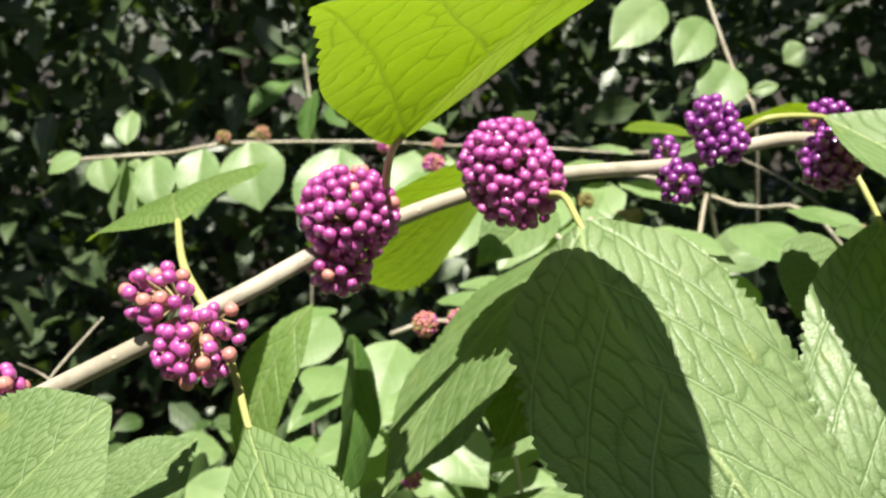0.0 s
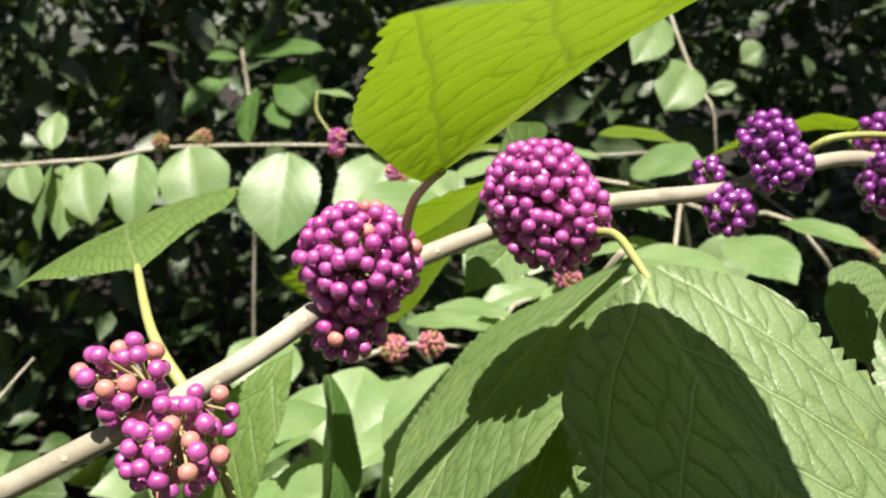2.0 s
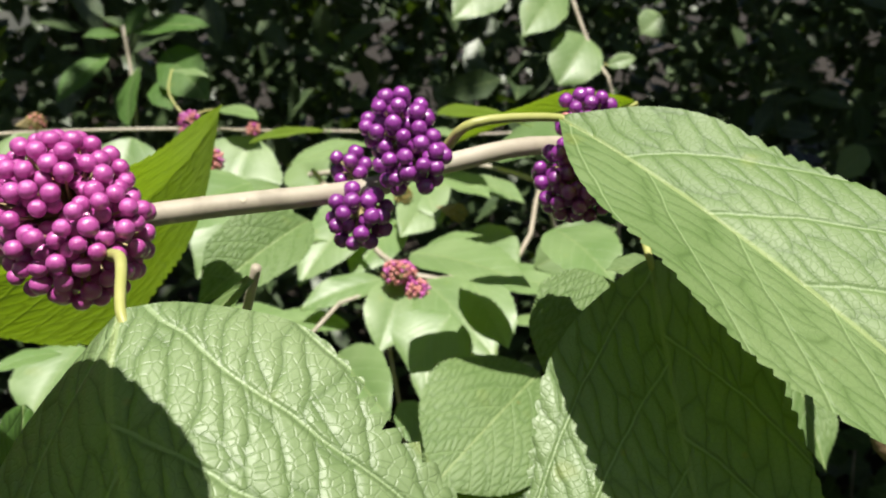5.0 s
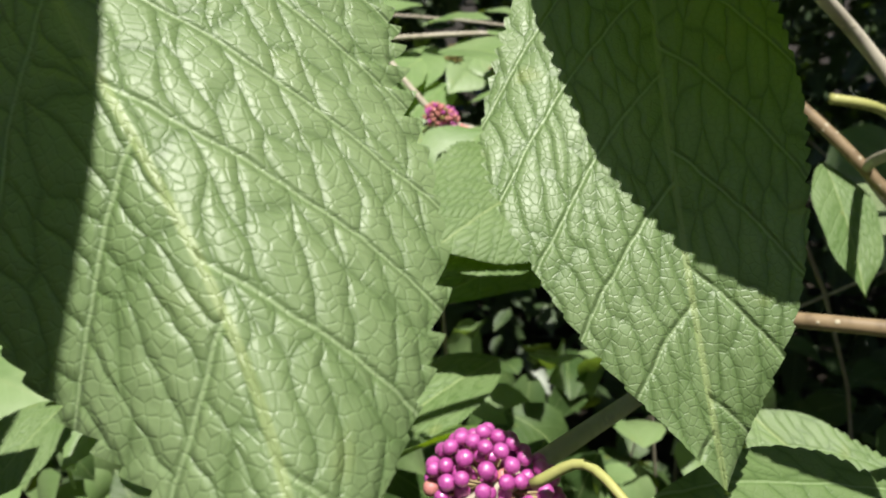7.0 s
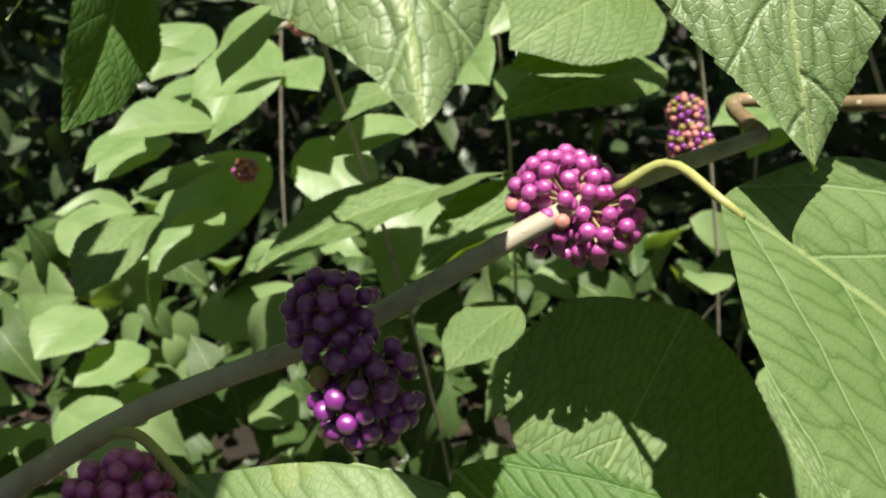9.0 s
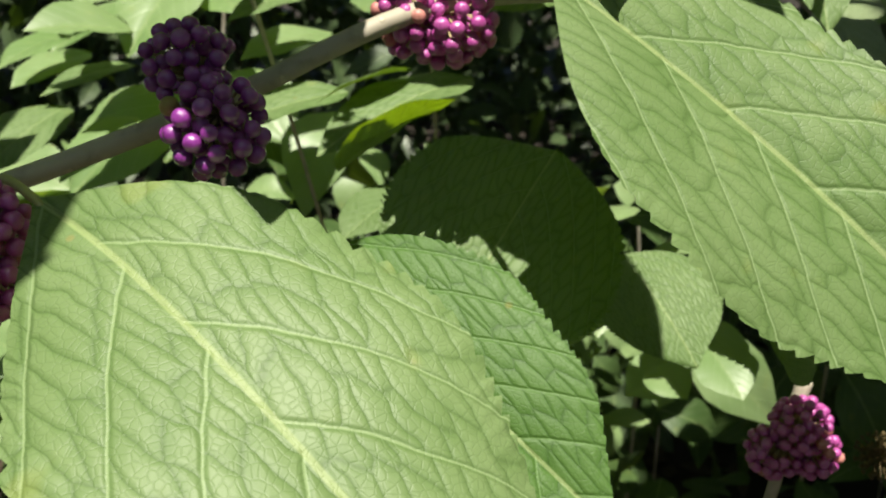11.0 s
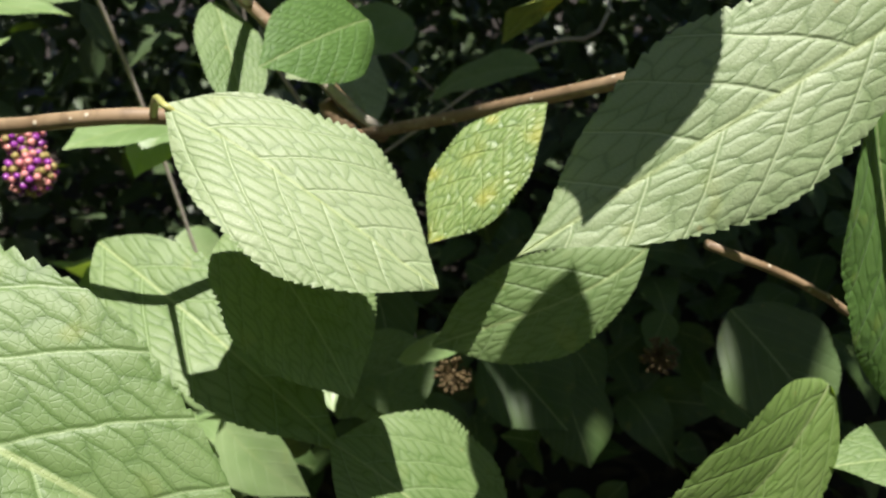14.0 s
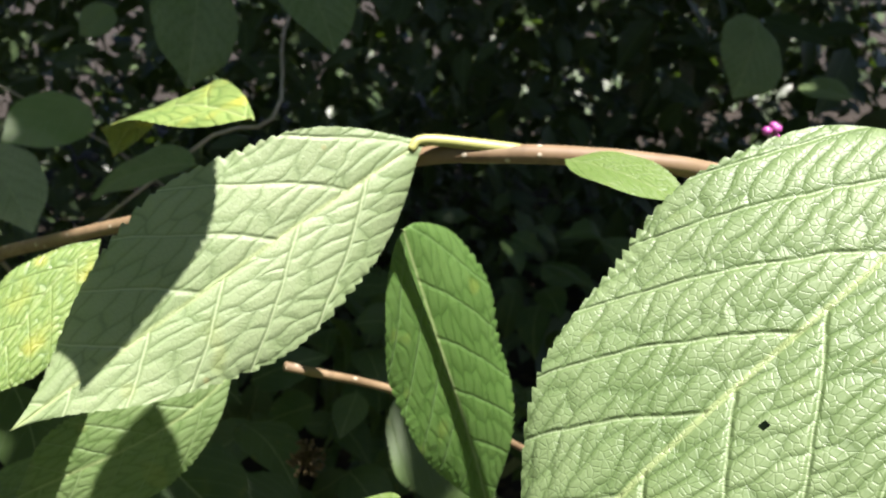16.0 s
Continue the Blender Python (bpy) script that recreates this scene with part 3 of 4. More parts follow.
leaf(right, (0.4521, 0.3613, 0.9151), (0.3699, 0.3962, 0.8671), 0.0460, (-0.4961, -0.8332, 0.2442), label="green leaf crossed by shadow bands", fold=5.6, cup=0.146, twist=-11.0, arch=0.042, bend=0.051, sway=-0.041, ends=(0.978, 0.922), skew=0.929)
leaf(right, (0.5009, 0.3088, 0.9764), (0.5365, 0.3071, 0.8457), 0.0560, (0.1780, -0.9821, 0.0614), label="narrow hanging green leaf", material=LEAF_DIMMED, fold=12.4, cup=0.159, twist=27.5, arch=0.014, sag=0.009, sway=0.004, ends=(0.410, 0.865), skew=1.118)
leaf(right, (0.5608, 0.1500, 1.0222), (0.4560, 0.1858, 0.9188), 0.0910, (-0.7145, -0.3631, 0.5981), label="very close broad pale green leaf with a small hole", teeth=44, tooth=0.03, bites=((0.5159, 0.2321, 0.0085),), fold=6.3, cup=0.130, twist=4.9, arch=0.037, sag=0.003, bend=-0.015, sway=-0.027, ends=(0.476, 0.777), material=LEAF_QUILTED)
leaf(right, (0.3188, 0.3586, 0.8546), (0.3826, 0.3352, 0.7852), 0.0745, (0.4168, -0.6740, 0.6100), label="green leaf with a round shadow across it", fold=6.4, cup=0.127, twist=3.0, bend=-0.009, sway=-0.017, ends=(0.763, 0.703), skew=1.162)
leaf(right, (0.4041, 0.2453, 0.8204), (0.2476, 0.2207, 0.8494), 0.0670, (0.1912, -0.0593, 0.9798), fold=5.1, cup=0.151, arch=0.024, bend=0.030, ends=(0.811, 0.861), material=LEAF_LIGHTENED, label="pale sunlit leaf spread flat under the others")
# Unseen leaf, set here for its shadow on the grey-green one.
leaf(right, (0.4397, 0.2767, 1.1762), (0.3951, 0.2536, 1.0750), 0.0477, (-0.2428, -0.9168, 0.3170), label="unseen green leaf above the branch that shades the next", fold=6.3, cup=0.131, twist=-2.7, arch=0.026, ends=(0.850, 0.908))
leaf(right, (0.5289, 0.2560, 1.0072), (0.5380, 0.2131, 0.9991), 0.022, (-0.2, 0.3, 0.9), material=LEAF_BACKLIT, label="leaf hanging under the stem")
leaf(lower, (0.2413, 0.4512, 0.9136), (0.3222, 0.3635, 0.8477), 0.056, (0.1, -0.7, 0.7), arch=0.04, label="green leaf mostly in the shade of others")

# ---- shrub behind ----
def twig(owner, points, r=0.0015, material=None):
    return stem(owner, points, [r * 1.2, r, r * 0.7], material or BARK, name="twig", sides=7, steps=4)


SUNNY, FLAT, HANG = (0.0, -0.55, 0.85), (0.05, -0.25, 0.95), (0.0, -0.92, 0.40)
hanging = thing("hanging_twig", (-0.25, 0.95, 1.1), "thin twig with a row of hanging pale green leaves", "branch", "beautyberry branches")
twig(hanging, [(-0.4471, 0.8705, 1.0544), (-0.3622, 0.8702, 1.0581), (-0.3219, 0.8903, 1.0571), (-0.2822, 0.9222, 1.0604), (-0.2100, 0.9512, 1.0566), (-0.1122, 0.9888, 1.0479), (-0.0494, 1.0162, 1.0386), (0.1474, 1.0584, 1.0170), (0.3815, 1.1420, 0.9630), (0.75, 1.3, 0.6), (0.8, 1.35, -0.06)], 0.0018)
leaf(hanging, (-0.3914, 0.8707, 1.0580), (-0.3786, 0.8490, 1.0239), 0.034, HANG, res=1, teeth=14, material=LEAF_FAR)
leaf(hanging, (-0.4125, 0.8719, 1.0604), (-0.4420, 0.8565, 1.0439), 0.034, SUNNY, res=1, teeth=14, material=LEAF_FAR)
leaf(hanging, (-0.3638, 0.8701, 1.0576), (-0.3725, 0.8385, 0.9919), 0.030, (-0.7, -0.6, 0.3), res=1, teeth=14, material=LEAF_FAR)
leaf(hanging, (-0.3611, 0.8895, 1.0526), (-0.3596, 0.8478, 0.9889), 0.034, (0.6, -0.7, 0.3), res=1, teeth=14, material=LEAF_FAR)
leaf(hanging, (-0.3408, 0.8798, 1.0563), (-0.3246, 0.8413, 1.0031), 0.045, HANG, res=1, teeth=14, material=LEAF_FAR)
leaf(hanging, (-0.2948, 0.9009, 1.0590), (-0.2950, 0.8583, 0.9922), 0.050, HANG, res=1, teeth=16, material=LEAF_FAR, fold=18)
leaf(hanging, (-0.2512, 0.9218, 1.0610), (-0.2336, 0.8789, 0.9941), 0.072, HANG, res=1, teeth=18, material=LEAF_FAR)
leaf(hanging, (-0.1589, 0.9477, 1.0486), (-0.1719, 0.8878, 0.9600), 0.082, HANG, res=1, teeth=18, material=LEAF_FAR)
leaf(hanging, (-0.0537, 0.9946, 1.0364), (-0.0912, 0.9135, 0.9465), 0.094, HANG, res=1, teeth=18, material=LEAF_FAR)
leaf(hanging, (-0.0123, 1.0057, 1.0081), (0.0113, 0.9654, 0.9821), 0.05, HANG, res=1, teeth=14, material=LEAF_FAR)
leaf(hanging, (-0.3733, 0.8941, 1.0662), (-0.3757, 0.9260, 1.0997), 0.028, HANG, res=1, teeth=14, material=LEAF_FAR)
leaf(hanging, (-0.0844, 0.9938, 1.0649), (-0.0414, 0.9692, 1.0560), 0.028, FLAT, stalk=[(-0.1104, 0.9887, 1.0479), (-0.1027, 0.9933, 1.0623)], stalk_radius=0.001, res=1, teeth=14, material=LEAF_FAR)
leaf(hanging, (-0.1361, 1.0379, 1.1011), (-0.0963, 1.0246, 1.0945), 0.018, FLAT, stalk=[(-0.1121, 0.9901, 1.0520), (-0.1340, 1.0100, 1.0799)], stalk_radius=0.001, res=1, teeth=14, material=LEAF_FAR)
berry_cluster(hanging, (-0.1128, 0.9894, 1.0497), [((-0.1121, 0.9862, 1.0563), 0.009), ((-0.1136, 0.9825, 1.0448), 0.008)], pink=0.4, seed=31, label="small cluster of pink and purple berries")
berry_cluster(hanging, (-0.0556, 1.0164, 1.0387), [((-0.0554, 1.0118, 1.0408), 0.006)], pink=0.9, seed=32, label="tiny cluster of pink berries")
berry_cluster(hanging, (-0.2793, 0.9235, 1.0646), [((-0.2777, 0.9192, 1.0676), 0.007), ((-0.2422, 0.9447, 1.0671), 0.008)], pink=0.3, green=0.7, ripe="green", size=0.003, seed=33, label="dry brownish flower heads")
hanging.location += Vector((0.010, 0.0, 0.029))

dry = thing("dry_twig", (-0.25, 0.5, 0.9), "thin pale leafless forked dry twig", "twig")
twig(dry, [(-0.33, 0.62, 0.0), (-0.33, 0.58, 0.5), (-0.2646, 0.4496, 0.9655), (-0.2531, 0.4570, 0.9875), (-0.2399, 0.4648, 1.0101), (-0.2284, 0.4805, 1.0247), (-0.2179, 0.4953, 1.0367)], 0.0009)
twig(dry, [(-0.2399, 0.4648, 1.0101), (-0.2475, 0.4656, 1.0147), (-0.2525, 0.4573, 1.0231)], 0.0006)

climber = thing("thin_climbing_stem", (0.36, 1.2, 1.1), "thin upright stem with a few pale round leaves", "branch", "beautyberry branches")
twig(climber, [(0.3170, 1.2875, 1.2143), (0.3387, 1.2110, 1.1091), (0.3557, 1.1988, 1.0721), (0.3674, 1.1756, 1.0013), (0.40, 1.25, 0.6), (0.42, 1.3, -0.06)], 0.0022)
leaf(climber, (0.3416, 1.2101, 1.1062), (0.2947, 1.1626, 1.0546), 0.068, HANG, res=1, teeth=14, material=LEAF_FAR, blunt=0.6)
leaf(climber, (0.2503, 1.2367, 1.1955), (0.1715, 1.1604, 1.1350), 0.068, HANG, res=1, teeth=14, material=LEAF_FAR)
leaf(climber, (0.3112, 1.2327, 1.1674), (0.2538, 1.1597, 1.1126), 0.058, HANG, res=1, teeth=14, material=LEAF_FAR)
leaf(climber, (0.3631, 1.1986, 1.0720), (0.4004, 1.2005, 1.0799), 0.02, HANG, res=1, teeth=12, material=LEAF_FAR, stalk=[(0.3556, 1.1974, 1.0678)], stalk_radius=0.001)
leaf(climber, (0.4291, 1.1948, 1.1288), (0.4009, 1.1887, 1.1084), 0.04, HANG, res=1, teeth=12, material=LEAF_FAR)
climber.location.z += 0.028

sapling = thing("sapling_top", (-0.3, 1.3, 1.2), "dim green leafy shoot in the shade of the thicket", "branch", "beautyberry branches")
twig(sapling, [(-0.3084, 1.4172, 1.1270), (-0.2978, 1.3851, 1.0284), (-0.2963, 1.3453, 0.9054), (-0.33, 1.35, 0.5), (-0.33, 1.4, 0.0)], 0.0025)
# The dimmed leaf colour stands in for shade on this shoot.
leaf(sapling, (-0.2957, 1.4143, 1.1186), (-0.1690, 1.3596, 1.1187), 0.045, SUNNY, res=1, teeth=14, material=LEAF_DIMMED)
leaf(sapling, (-0.2533, 1.4040, 1.0892), (-0.1819, 1.3292, 1.0243), 0.07, HANG, res=1, teeth=14, material=LEAF_DIMMED)
leaf(sapling, (-0.3308, 1.4058, 1.0905), (-0.3889, 1.3349, 1.0307), 0.045, SUNNY, res=1, teeth=14, material=LEAF_DIMMED)
leaf(sapling, (-0.2908, 1.3983, 1.0693), (-0.2920, 1.3215, 0.9945), 0.055, (-0.6, -0.7, 0.3), res=1, teeth=14, material=LEAF_DIMMED)
leaf(sapling, (-0.3088, 1.4125, 1.1123), (-0.2689, 1.4264, 1.1575), 0.03, SUNNY, res=1, teeth=14, material=LEAF_DIMMED)
leaf(sapling, (-0.3130, 1.4133, 1.1148), (-0.3567, 1.3828, 1.1154), 0.03, SUNNY, res=1, teeth=14, material=LEAF_DIMMED)
leaf(sapling, (-0.2628, 1.3910, 1.0484), (-0.2353, 1.3371, 1.0133), 0.045, HANG, res=1, teeth=14, material=LEAF_DIMMED)

sapling.location += Vector((0.028, 0.0, 0.046))

# leaves close under the upper branch
under = thing("beautyberry_branch", (0.02, 0.40, 1.05), "beautyberry branch under the main one with shadow-crossed leaves", "branch", "beautyberry branches")
twig(under, [(0.0593, 0.3666, 1.1158), (0.0419, 0.4050, 1.0712), (0.0227, 0.4490, 1.0114), (0.05, 0.6, 0.7), (0.1, 0.8, 0.0)], 0.0013)
leaf(under, (0.0599, 0.3539, 1.1166), (-0.0279, 0.3170, 1.0177), 0.0874, (-0.6866, -0.2217, 0.6924), label="green leaf striped by shadows of the leaves above", fold=5.7, cup=0.140, twist=-4.4, arch=0.011, sag=0.004, bend=-0.137, sway=-0.006, ends=(1.074, 0.923))
leaf(under, (0.0568, 0.3861, 1.0786), (0.0182, 0.3383, 1.0262), 0.06, (-0.3, -0.6, 0.76), res=2, label="green leaf under the branch")
leaf(under, (-0.0634, 0.3820, 1.0779), (-0.0958, 0.3553, 1.0018), 0.0319, (-0.4096, -0.7925, 0.4519), material=LEAF_BACKLIT, label="green leaf lit through from behind", fold=7.3, cup=0.115, twist=5.3, arch=0.075, bend=-0.059, ends=(0.850, 0.822))
leaf(under, (0.0307, 0.4819, 1.1502), (-0.0709, 0.4090, 1.0977), 0.1298, (0.6168, -0.3530, -0.7035), material=LEAF_BACKLIT, label="green leaf glowing behind the stem", fold=11.2, cup=0.047, twist=17.0, arch=0.154, sag=-0.014, bend=-0.053, ends=(0.643, 0.733), skew=1.161)
leaf(under, (0.2003, 0.4774, 1.1427), (0.1157, 0.4748, 1.1270), 0.040, (0.1, 0.3, 0.93), fold=16, stalk=[(0.1910, 0.4660, 1.1358), (0.1904, 0.4728, 1.1401)], material=LEAF_BACKLIT, label="yellow-green leaf lit from above")
leaf(under, (0.1748, 0.3906, 1.0929), (0.1446, 0.3668, 1.0709), 0.046, (0.0, -0.8, 0.6), stalk=[(0.1911, 0.3987, 1.0932)], label="small bright green leaf with a cut-off tip", blunt=0.6)
leaf(under, (0.1909, 0.3995, 1.0952), (0.1679, 0.3938, 1.0993), 0.016, (0.0, -0.3, 0.9), res=1, teeth=12, label="tiny yellow-green leaf")
leaf(under, (0.1647, 0.5172, 1.0079), (0.1061, 0.4491, 0.9881), 0.072, (0.0, -0.8, 0.6), fold=6, label="green leaf with pale ladder veins")
leaf(under, (0.1588, 0.4882, 0.9849), (0.1058, 0.4562, 0.9781), 0.040, (0.0, -0.6, 0.8), res=1, teeth=16)
leaf(under, (0.0546, 0.5483, 1.0846), (0.0072, 0.4993, 1.0601), 0.040, (0.3, -0.5, 0.8), fold=30)
leaf(under, (0.1849, 0.5619, 0.9586), (0.0964, 0.4742, 0.9523), 0.042, (0.1, -0.5, 0.85), fold=10, label="green leaf with a dark shadow stripe")
leaf(under, (-0.0626, 0.4672, 1.0318), (-0.0663, 0.3970, 0.9654), 0.05, (0.9, -0.35, 0.0), fold=18, material=LEAF_DIMMED, label="green leaf dimmed for shade, glowing at one edge")
leaf(under, (0.1339, 0.4876, 0.9217), (0.0668, 0.4265, 0.8950), 0.045, (-0.3, -0.5, 0.8), fold=14)
leaf(under, (0.1110, 0.4259, 0.8818), (0.0829, 0.3948, 0.8656), 0.035, (-0.2, -0.3, 0.9), res=1, teeth=16)
leaf(under, (0.0681, 0.4981, 0.9115), (-0.0170, 0.4555, 0.8818), 0.05, (-0.3, -0.3, 0.85), fold=16)

for _b, _t, _w, _n in (
    ((-0.0784, 0.6653, 0.8819), (-0.1420, 0.5895, 0.8175), 0.075, SUNNY), ((-0.0448, 0.6526, 0.8951), (0.0075, 0.6095, 0.8545), 0.055, SUNNY),
    ((-0.1034, 0.5690, 0.9183), (-0.1335, 0.5274, 0.9034), 0.035, FLAT), ((-0.2553, 0.6774, 0.8240), (-0.1704, 0.6468, 0.8059), 0.055, SUNNY),
    ((-0.1976, 0.6118, 0.7799), (-0.2193, 0.5608, 0.7664), 0.055, SUNNY), ((-0.1953, 0.5418, 0.7393), (-0.1292, 0.5121, 0.7286), 0.045, SUNNY),
    ((-0.1263, 0.6953, 0.9697), (-0.1489, 0.6474, 0.9373), 0.06, SUNNY), ((-0.1599, 0.6051, 0.7528), (-0.1984, 0.5651, 0.7443), 0.045, FLAT),
    ((-0.1413, 0.6759, 0.7627), (-0.0880, 0.6328, 0.7488), 0.05, SUNNY), ((-0.3062, 0.6777, 0.7573), (-0.2402, 0.6571, 0.7692), 0.06, HANG)):
    leaf(under, _b, _t, _w, _n, res=1, teeth=18, material=LEAF_FAR)

# sunlit leaf rosettes in the middle distance
rosette = thing("beautyberry_branch", (0.1, 0.74, 1.0), "sunlit beautyberry shoot with pale leaves round pink berries", "branch", "beautyberry branches")
twig(rosette, [(0.0294, 0.8361, 1.0563), (0.1027, 0.7275, 0.9961), (0.1897, 0.7655, 0.9935), (0.2262, 0.8341, 1.0122), (0.30, 0.9, 0.6), (0.32, 1.0, 0.0)], 0.002)
for _b, _t, _w, _n in (
    ((0.0995, 0.7167, 0.9953), (0.0796, 0.6637, 0.9624), 0.042, HANG), ((0.1141, 0.7157, 0.9940), (0.1572, 0.6486, 0.9584), 0.055, SUNNY),
    ((0.0842, 0.7274, 0.9936), (0.0250, 0.7046, 0.9823), 0.028, SUNNY), ((0.0575, 0.7177, 0.9628), (-0.0177, 0.7028, 0.9722), 0.030, FLAT),
    ((0.1298, 0.7436, 0.9846), (0.2257, 0.6968, 0.9831), 0.045, FLAT), ((0.1951, 0.7238, 0.9963), (0.2573, 0.7298, 1.0204), 0.040, HANG),
    ((0.1147, 0.7521, 1.0072), (0.1588, 0.7335, 1.0200), 0.018, FLAT)):
    leaf(rosette, _b, _t, _w, _n, res=1, teeth=18, material=LEAF_FAR)
for _b, _t, _w, _n in (
    ((0.1474, 0.7928, 1.0062), (0.1872, 0.7443, 0.9932), 0.045, SUNNY), ((0.0514, 0.6745, 0.9596), (0.0868, 0.6038, 0.9431), 0.046, HANG),
    ((0.1125, 0.6771, 0.9742), (0.1097, 0.6310, 0.9326), 0.022, HANG), ((0.0915, 0.6067, 0.9522), (0.1148, 0.5789, 0.9357), 0.022, HANG),
    ((0.0751, 0.8265, 1.0339), (0.0196, 0.7481, 0.9850), 0.050, SUNNY), ((0.1496, 0.8273, 1.0449), (0.1968, 0.7784, 1.0315), 0.030, FLAT),
    ((-0.0019, 0.8535, 1.0417), (-0.0618, 0.7736, 0.9880), 0.075, HANG)):
    leaf(rosette, _b, _t, _w, _n, res=1, teeth=18, material=LEAF_FAR)
for _b, _t, _w, _n in (
    ((0.0978, 0.8186, 1.0139), (0.0583, 0.7676, 0.9846), 0.045, SUNNY), ((0.0022, 0.7044, 1.1011), (0.0582, 0.6940, 1.1081), 0.022, (0.1, 0.3, 0.9)),
    ((0.1309, 0.8256, 1.0376), (0.0984, 0.7752, 1.0111), 0.04, HANG), ((0.1737, 0.6942, 0.9694), (0.1850, 0.6730, 0.9709), 0.02, FLAT),
    ((0.1302, 0.7647, 1.1065), (0.1969, 0.7376, 1.0969), 0.045, (0.1, 0.3, 0.9)), ((0.0126, 0.8013, 1.0153), (0.0415, 0.7777, 1.0117), 0.04, FLAT)):
    leaf(rosette, _b, _t, _w, _n, res=1, teeth=18, material=LEAF_FAR)
berry_cluster(rosette, (0.1048, 0.7169, 0.9964), [((0.0998, 0.7137, 1.0018), 0.008), ((0.1087, 0.7042, 0.9908), 0.008)], pink=0.45, size=0.0034, seed=41, label="small cluster of pink and purple berries")
berry_cluster(rosette, (0.1032, 0.8048, 1.0357), [((0.1024, 0.8006, 1.0388), 0.007), ((0.1454, 0.7936, 1.0236), 0.007)], ripe="green", pink=0.0, size=0.0026, gap=1.2, seed=42, label="small green flower buds")
berry_cluster(rosette, (-0.0339, 0.7427, 1.0851), [((-0.0319, 0.7376, 1.0859), 0.009)], pink=0.5, size=0.0032, seed=43, label="small cluster of pink berries")

rosette_b = thing("beautyberry_branch", (0.3, 0.8, 1.05), "pale beautyberry leaves behind the dark berries", "branch", "beautyberry branches")
twig(rosette_b, [(0.0213, 0.8678, 1.0472), (0.1545, 0.8793, 1.0485), (0.2457, 0.8253, 1.0246), (0.3200, 0.7509, 0.9955), (0.5, 0.9, 0.6), (0.5, 1.0, 0.0)], 0.002)
for _b, _t, _w, _n in (
    ((0.1046, 0.5611, 1.0604), (0.1610, 0.5178, 1.0526), 0.040, FLAT), ((0.1935, 0.6290, 1.0502), (0.2143, 0.5677, 1.0353), 0.045, SUNNY),
    ((0.1306, 0.7798, 1.0580), (0.1660, 0.7384, 1.0463), 0.030, FLAT), ((0.1847, 0.8777, 1.0579), (0.2408, 0.8300, 1.0691), 0.060, SUNNY),
    ((0.1190, 0.9647, 1.0647), (0.1667, 0.9241, 1.0611), 0.020, FLAT), ((0.0772, 0.8363, 1.0753), (0.0106, 0.8219, 1.0645), 0.030, FLAT),
    ((0.0744, 0.8526, 1.0587), (0.1316, 0.8243, 1.0645), 0.028, FLAT)):
    leaf(rosette_b, _b, _t, _w, _n, res=1, teeth=18, material=LEAF_FAR)
for _b, _t, _w, _n in (
    ((0.2252, 0.6276, 1.0611), (0.2699, 0.5848, 1.0490), 0.026, FLAT), ((0.1134, 0.8429, 1.0478), (0.1291, 0.7890, 1.0207), 0.04, SUNNY),
    ((0.0706, 0.8682, 1.0395), (0.0733, 0.7937, 1.0083), 0.05, HANG), ((-0.0018, 0.7198, 1.0716), (-0.0664, 0.6704, 1.0526), 0.06, SUNNY),
    ((0.1366, 0.5807, 1.0381), (0.1521, 0.5379, 1.0122), 0.030, SUNNY), ((0.1261, 0.5951, 1.0120), (0.1005, 0.5700, 0.9882), 0.05, SUNNY),
    ((0.1975, 0.6164, 1.0136), (0.1700, 0.5629, 0.9997), 0.03, HANG)):
    leaf(rosette_b, _b, _t, _w, _n, res=1, teeth=18, material=LEAF_FAR)
berry_cluster(rosette_b, (0.0938, 0.7042, 1.0050), [((0.0932, 0.6995, 1.0066), 0.008)], pink=0.6, green=0.2, size=0.0032, seed=44, label="small cluster of pink berries")

shoot = thing("beautyberry_branch", (-0.06, 0.62, 1.0), "sunlit pale leaf with pinkish berry clusters beside it", "branch", "beautyberry branches")
twig(shoot, [(-0.0648, 0.6428, 0.9693), (-0.0353, 0.6415, 0.9792), (-0.0107, 0.6474, 0.9765), (0.0223, 0.6612, 0.9696), (0.0834, 0.7313, 0.9527), (0.1, 0.8, 0.5), (0.1, 0.9, 0.0)], 0.0016)
leaf(shoot, (-0.0582, 0.6309, 0.9684), (-0.0788, 0.5639, 0.9166), 0.056, SUNNY, res=1, teeth=22, material=LEAF_FAR, label="pale yellow-green pointed leaf in sun")
leaf(shoot, (-0.0527, 0.6455, 0.9506), (-0.0189, 0.6047, 0.9397), 0.034, SUNNY, res=1, teeth=16, material=LEAF_FAR)
leaf(shoot, (-0.0750, 0.6479, 0.9475), (-0.1369, 0.5835, 0.9163), 0.045, (-0.3, -0.5, 0.8), res=1, teeth=16, material=LEAF_FAR)
leaf(shoot, (-0.0298, 0.6745, 0.9851), (0.0232, 0.6460, 0.9883), 0.024, FLAT, res=1, teeth=16, material=LEAF_FAR)
leaf(shoot, (-0.0077, 0.5899, 1.0228), (0.0417, 0.5678, 1.0222), 0.022, FLAT, res=1, teeth=16, material=LEAF_FAR)
leaf(shoot, (-0.0937, 0.5865, 1.0076), (-0.1237, 0.5658, 1.0071), 0.016, FLAT, res=1, teeth=16, material=LEAF_FAR)
leaf(shoot, (-0.0586, 0.5312, 0.9361), (-0.1002, 0.4910, 0.9397), 0.034, SUNNY, res=1, teeth=16, material=LEAF_FAR, fold=25)
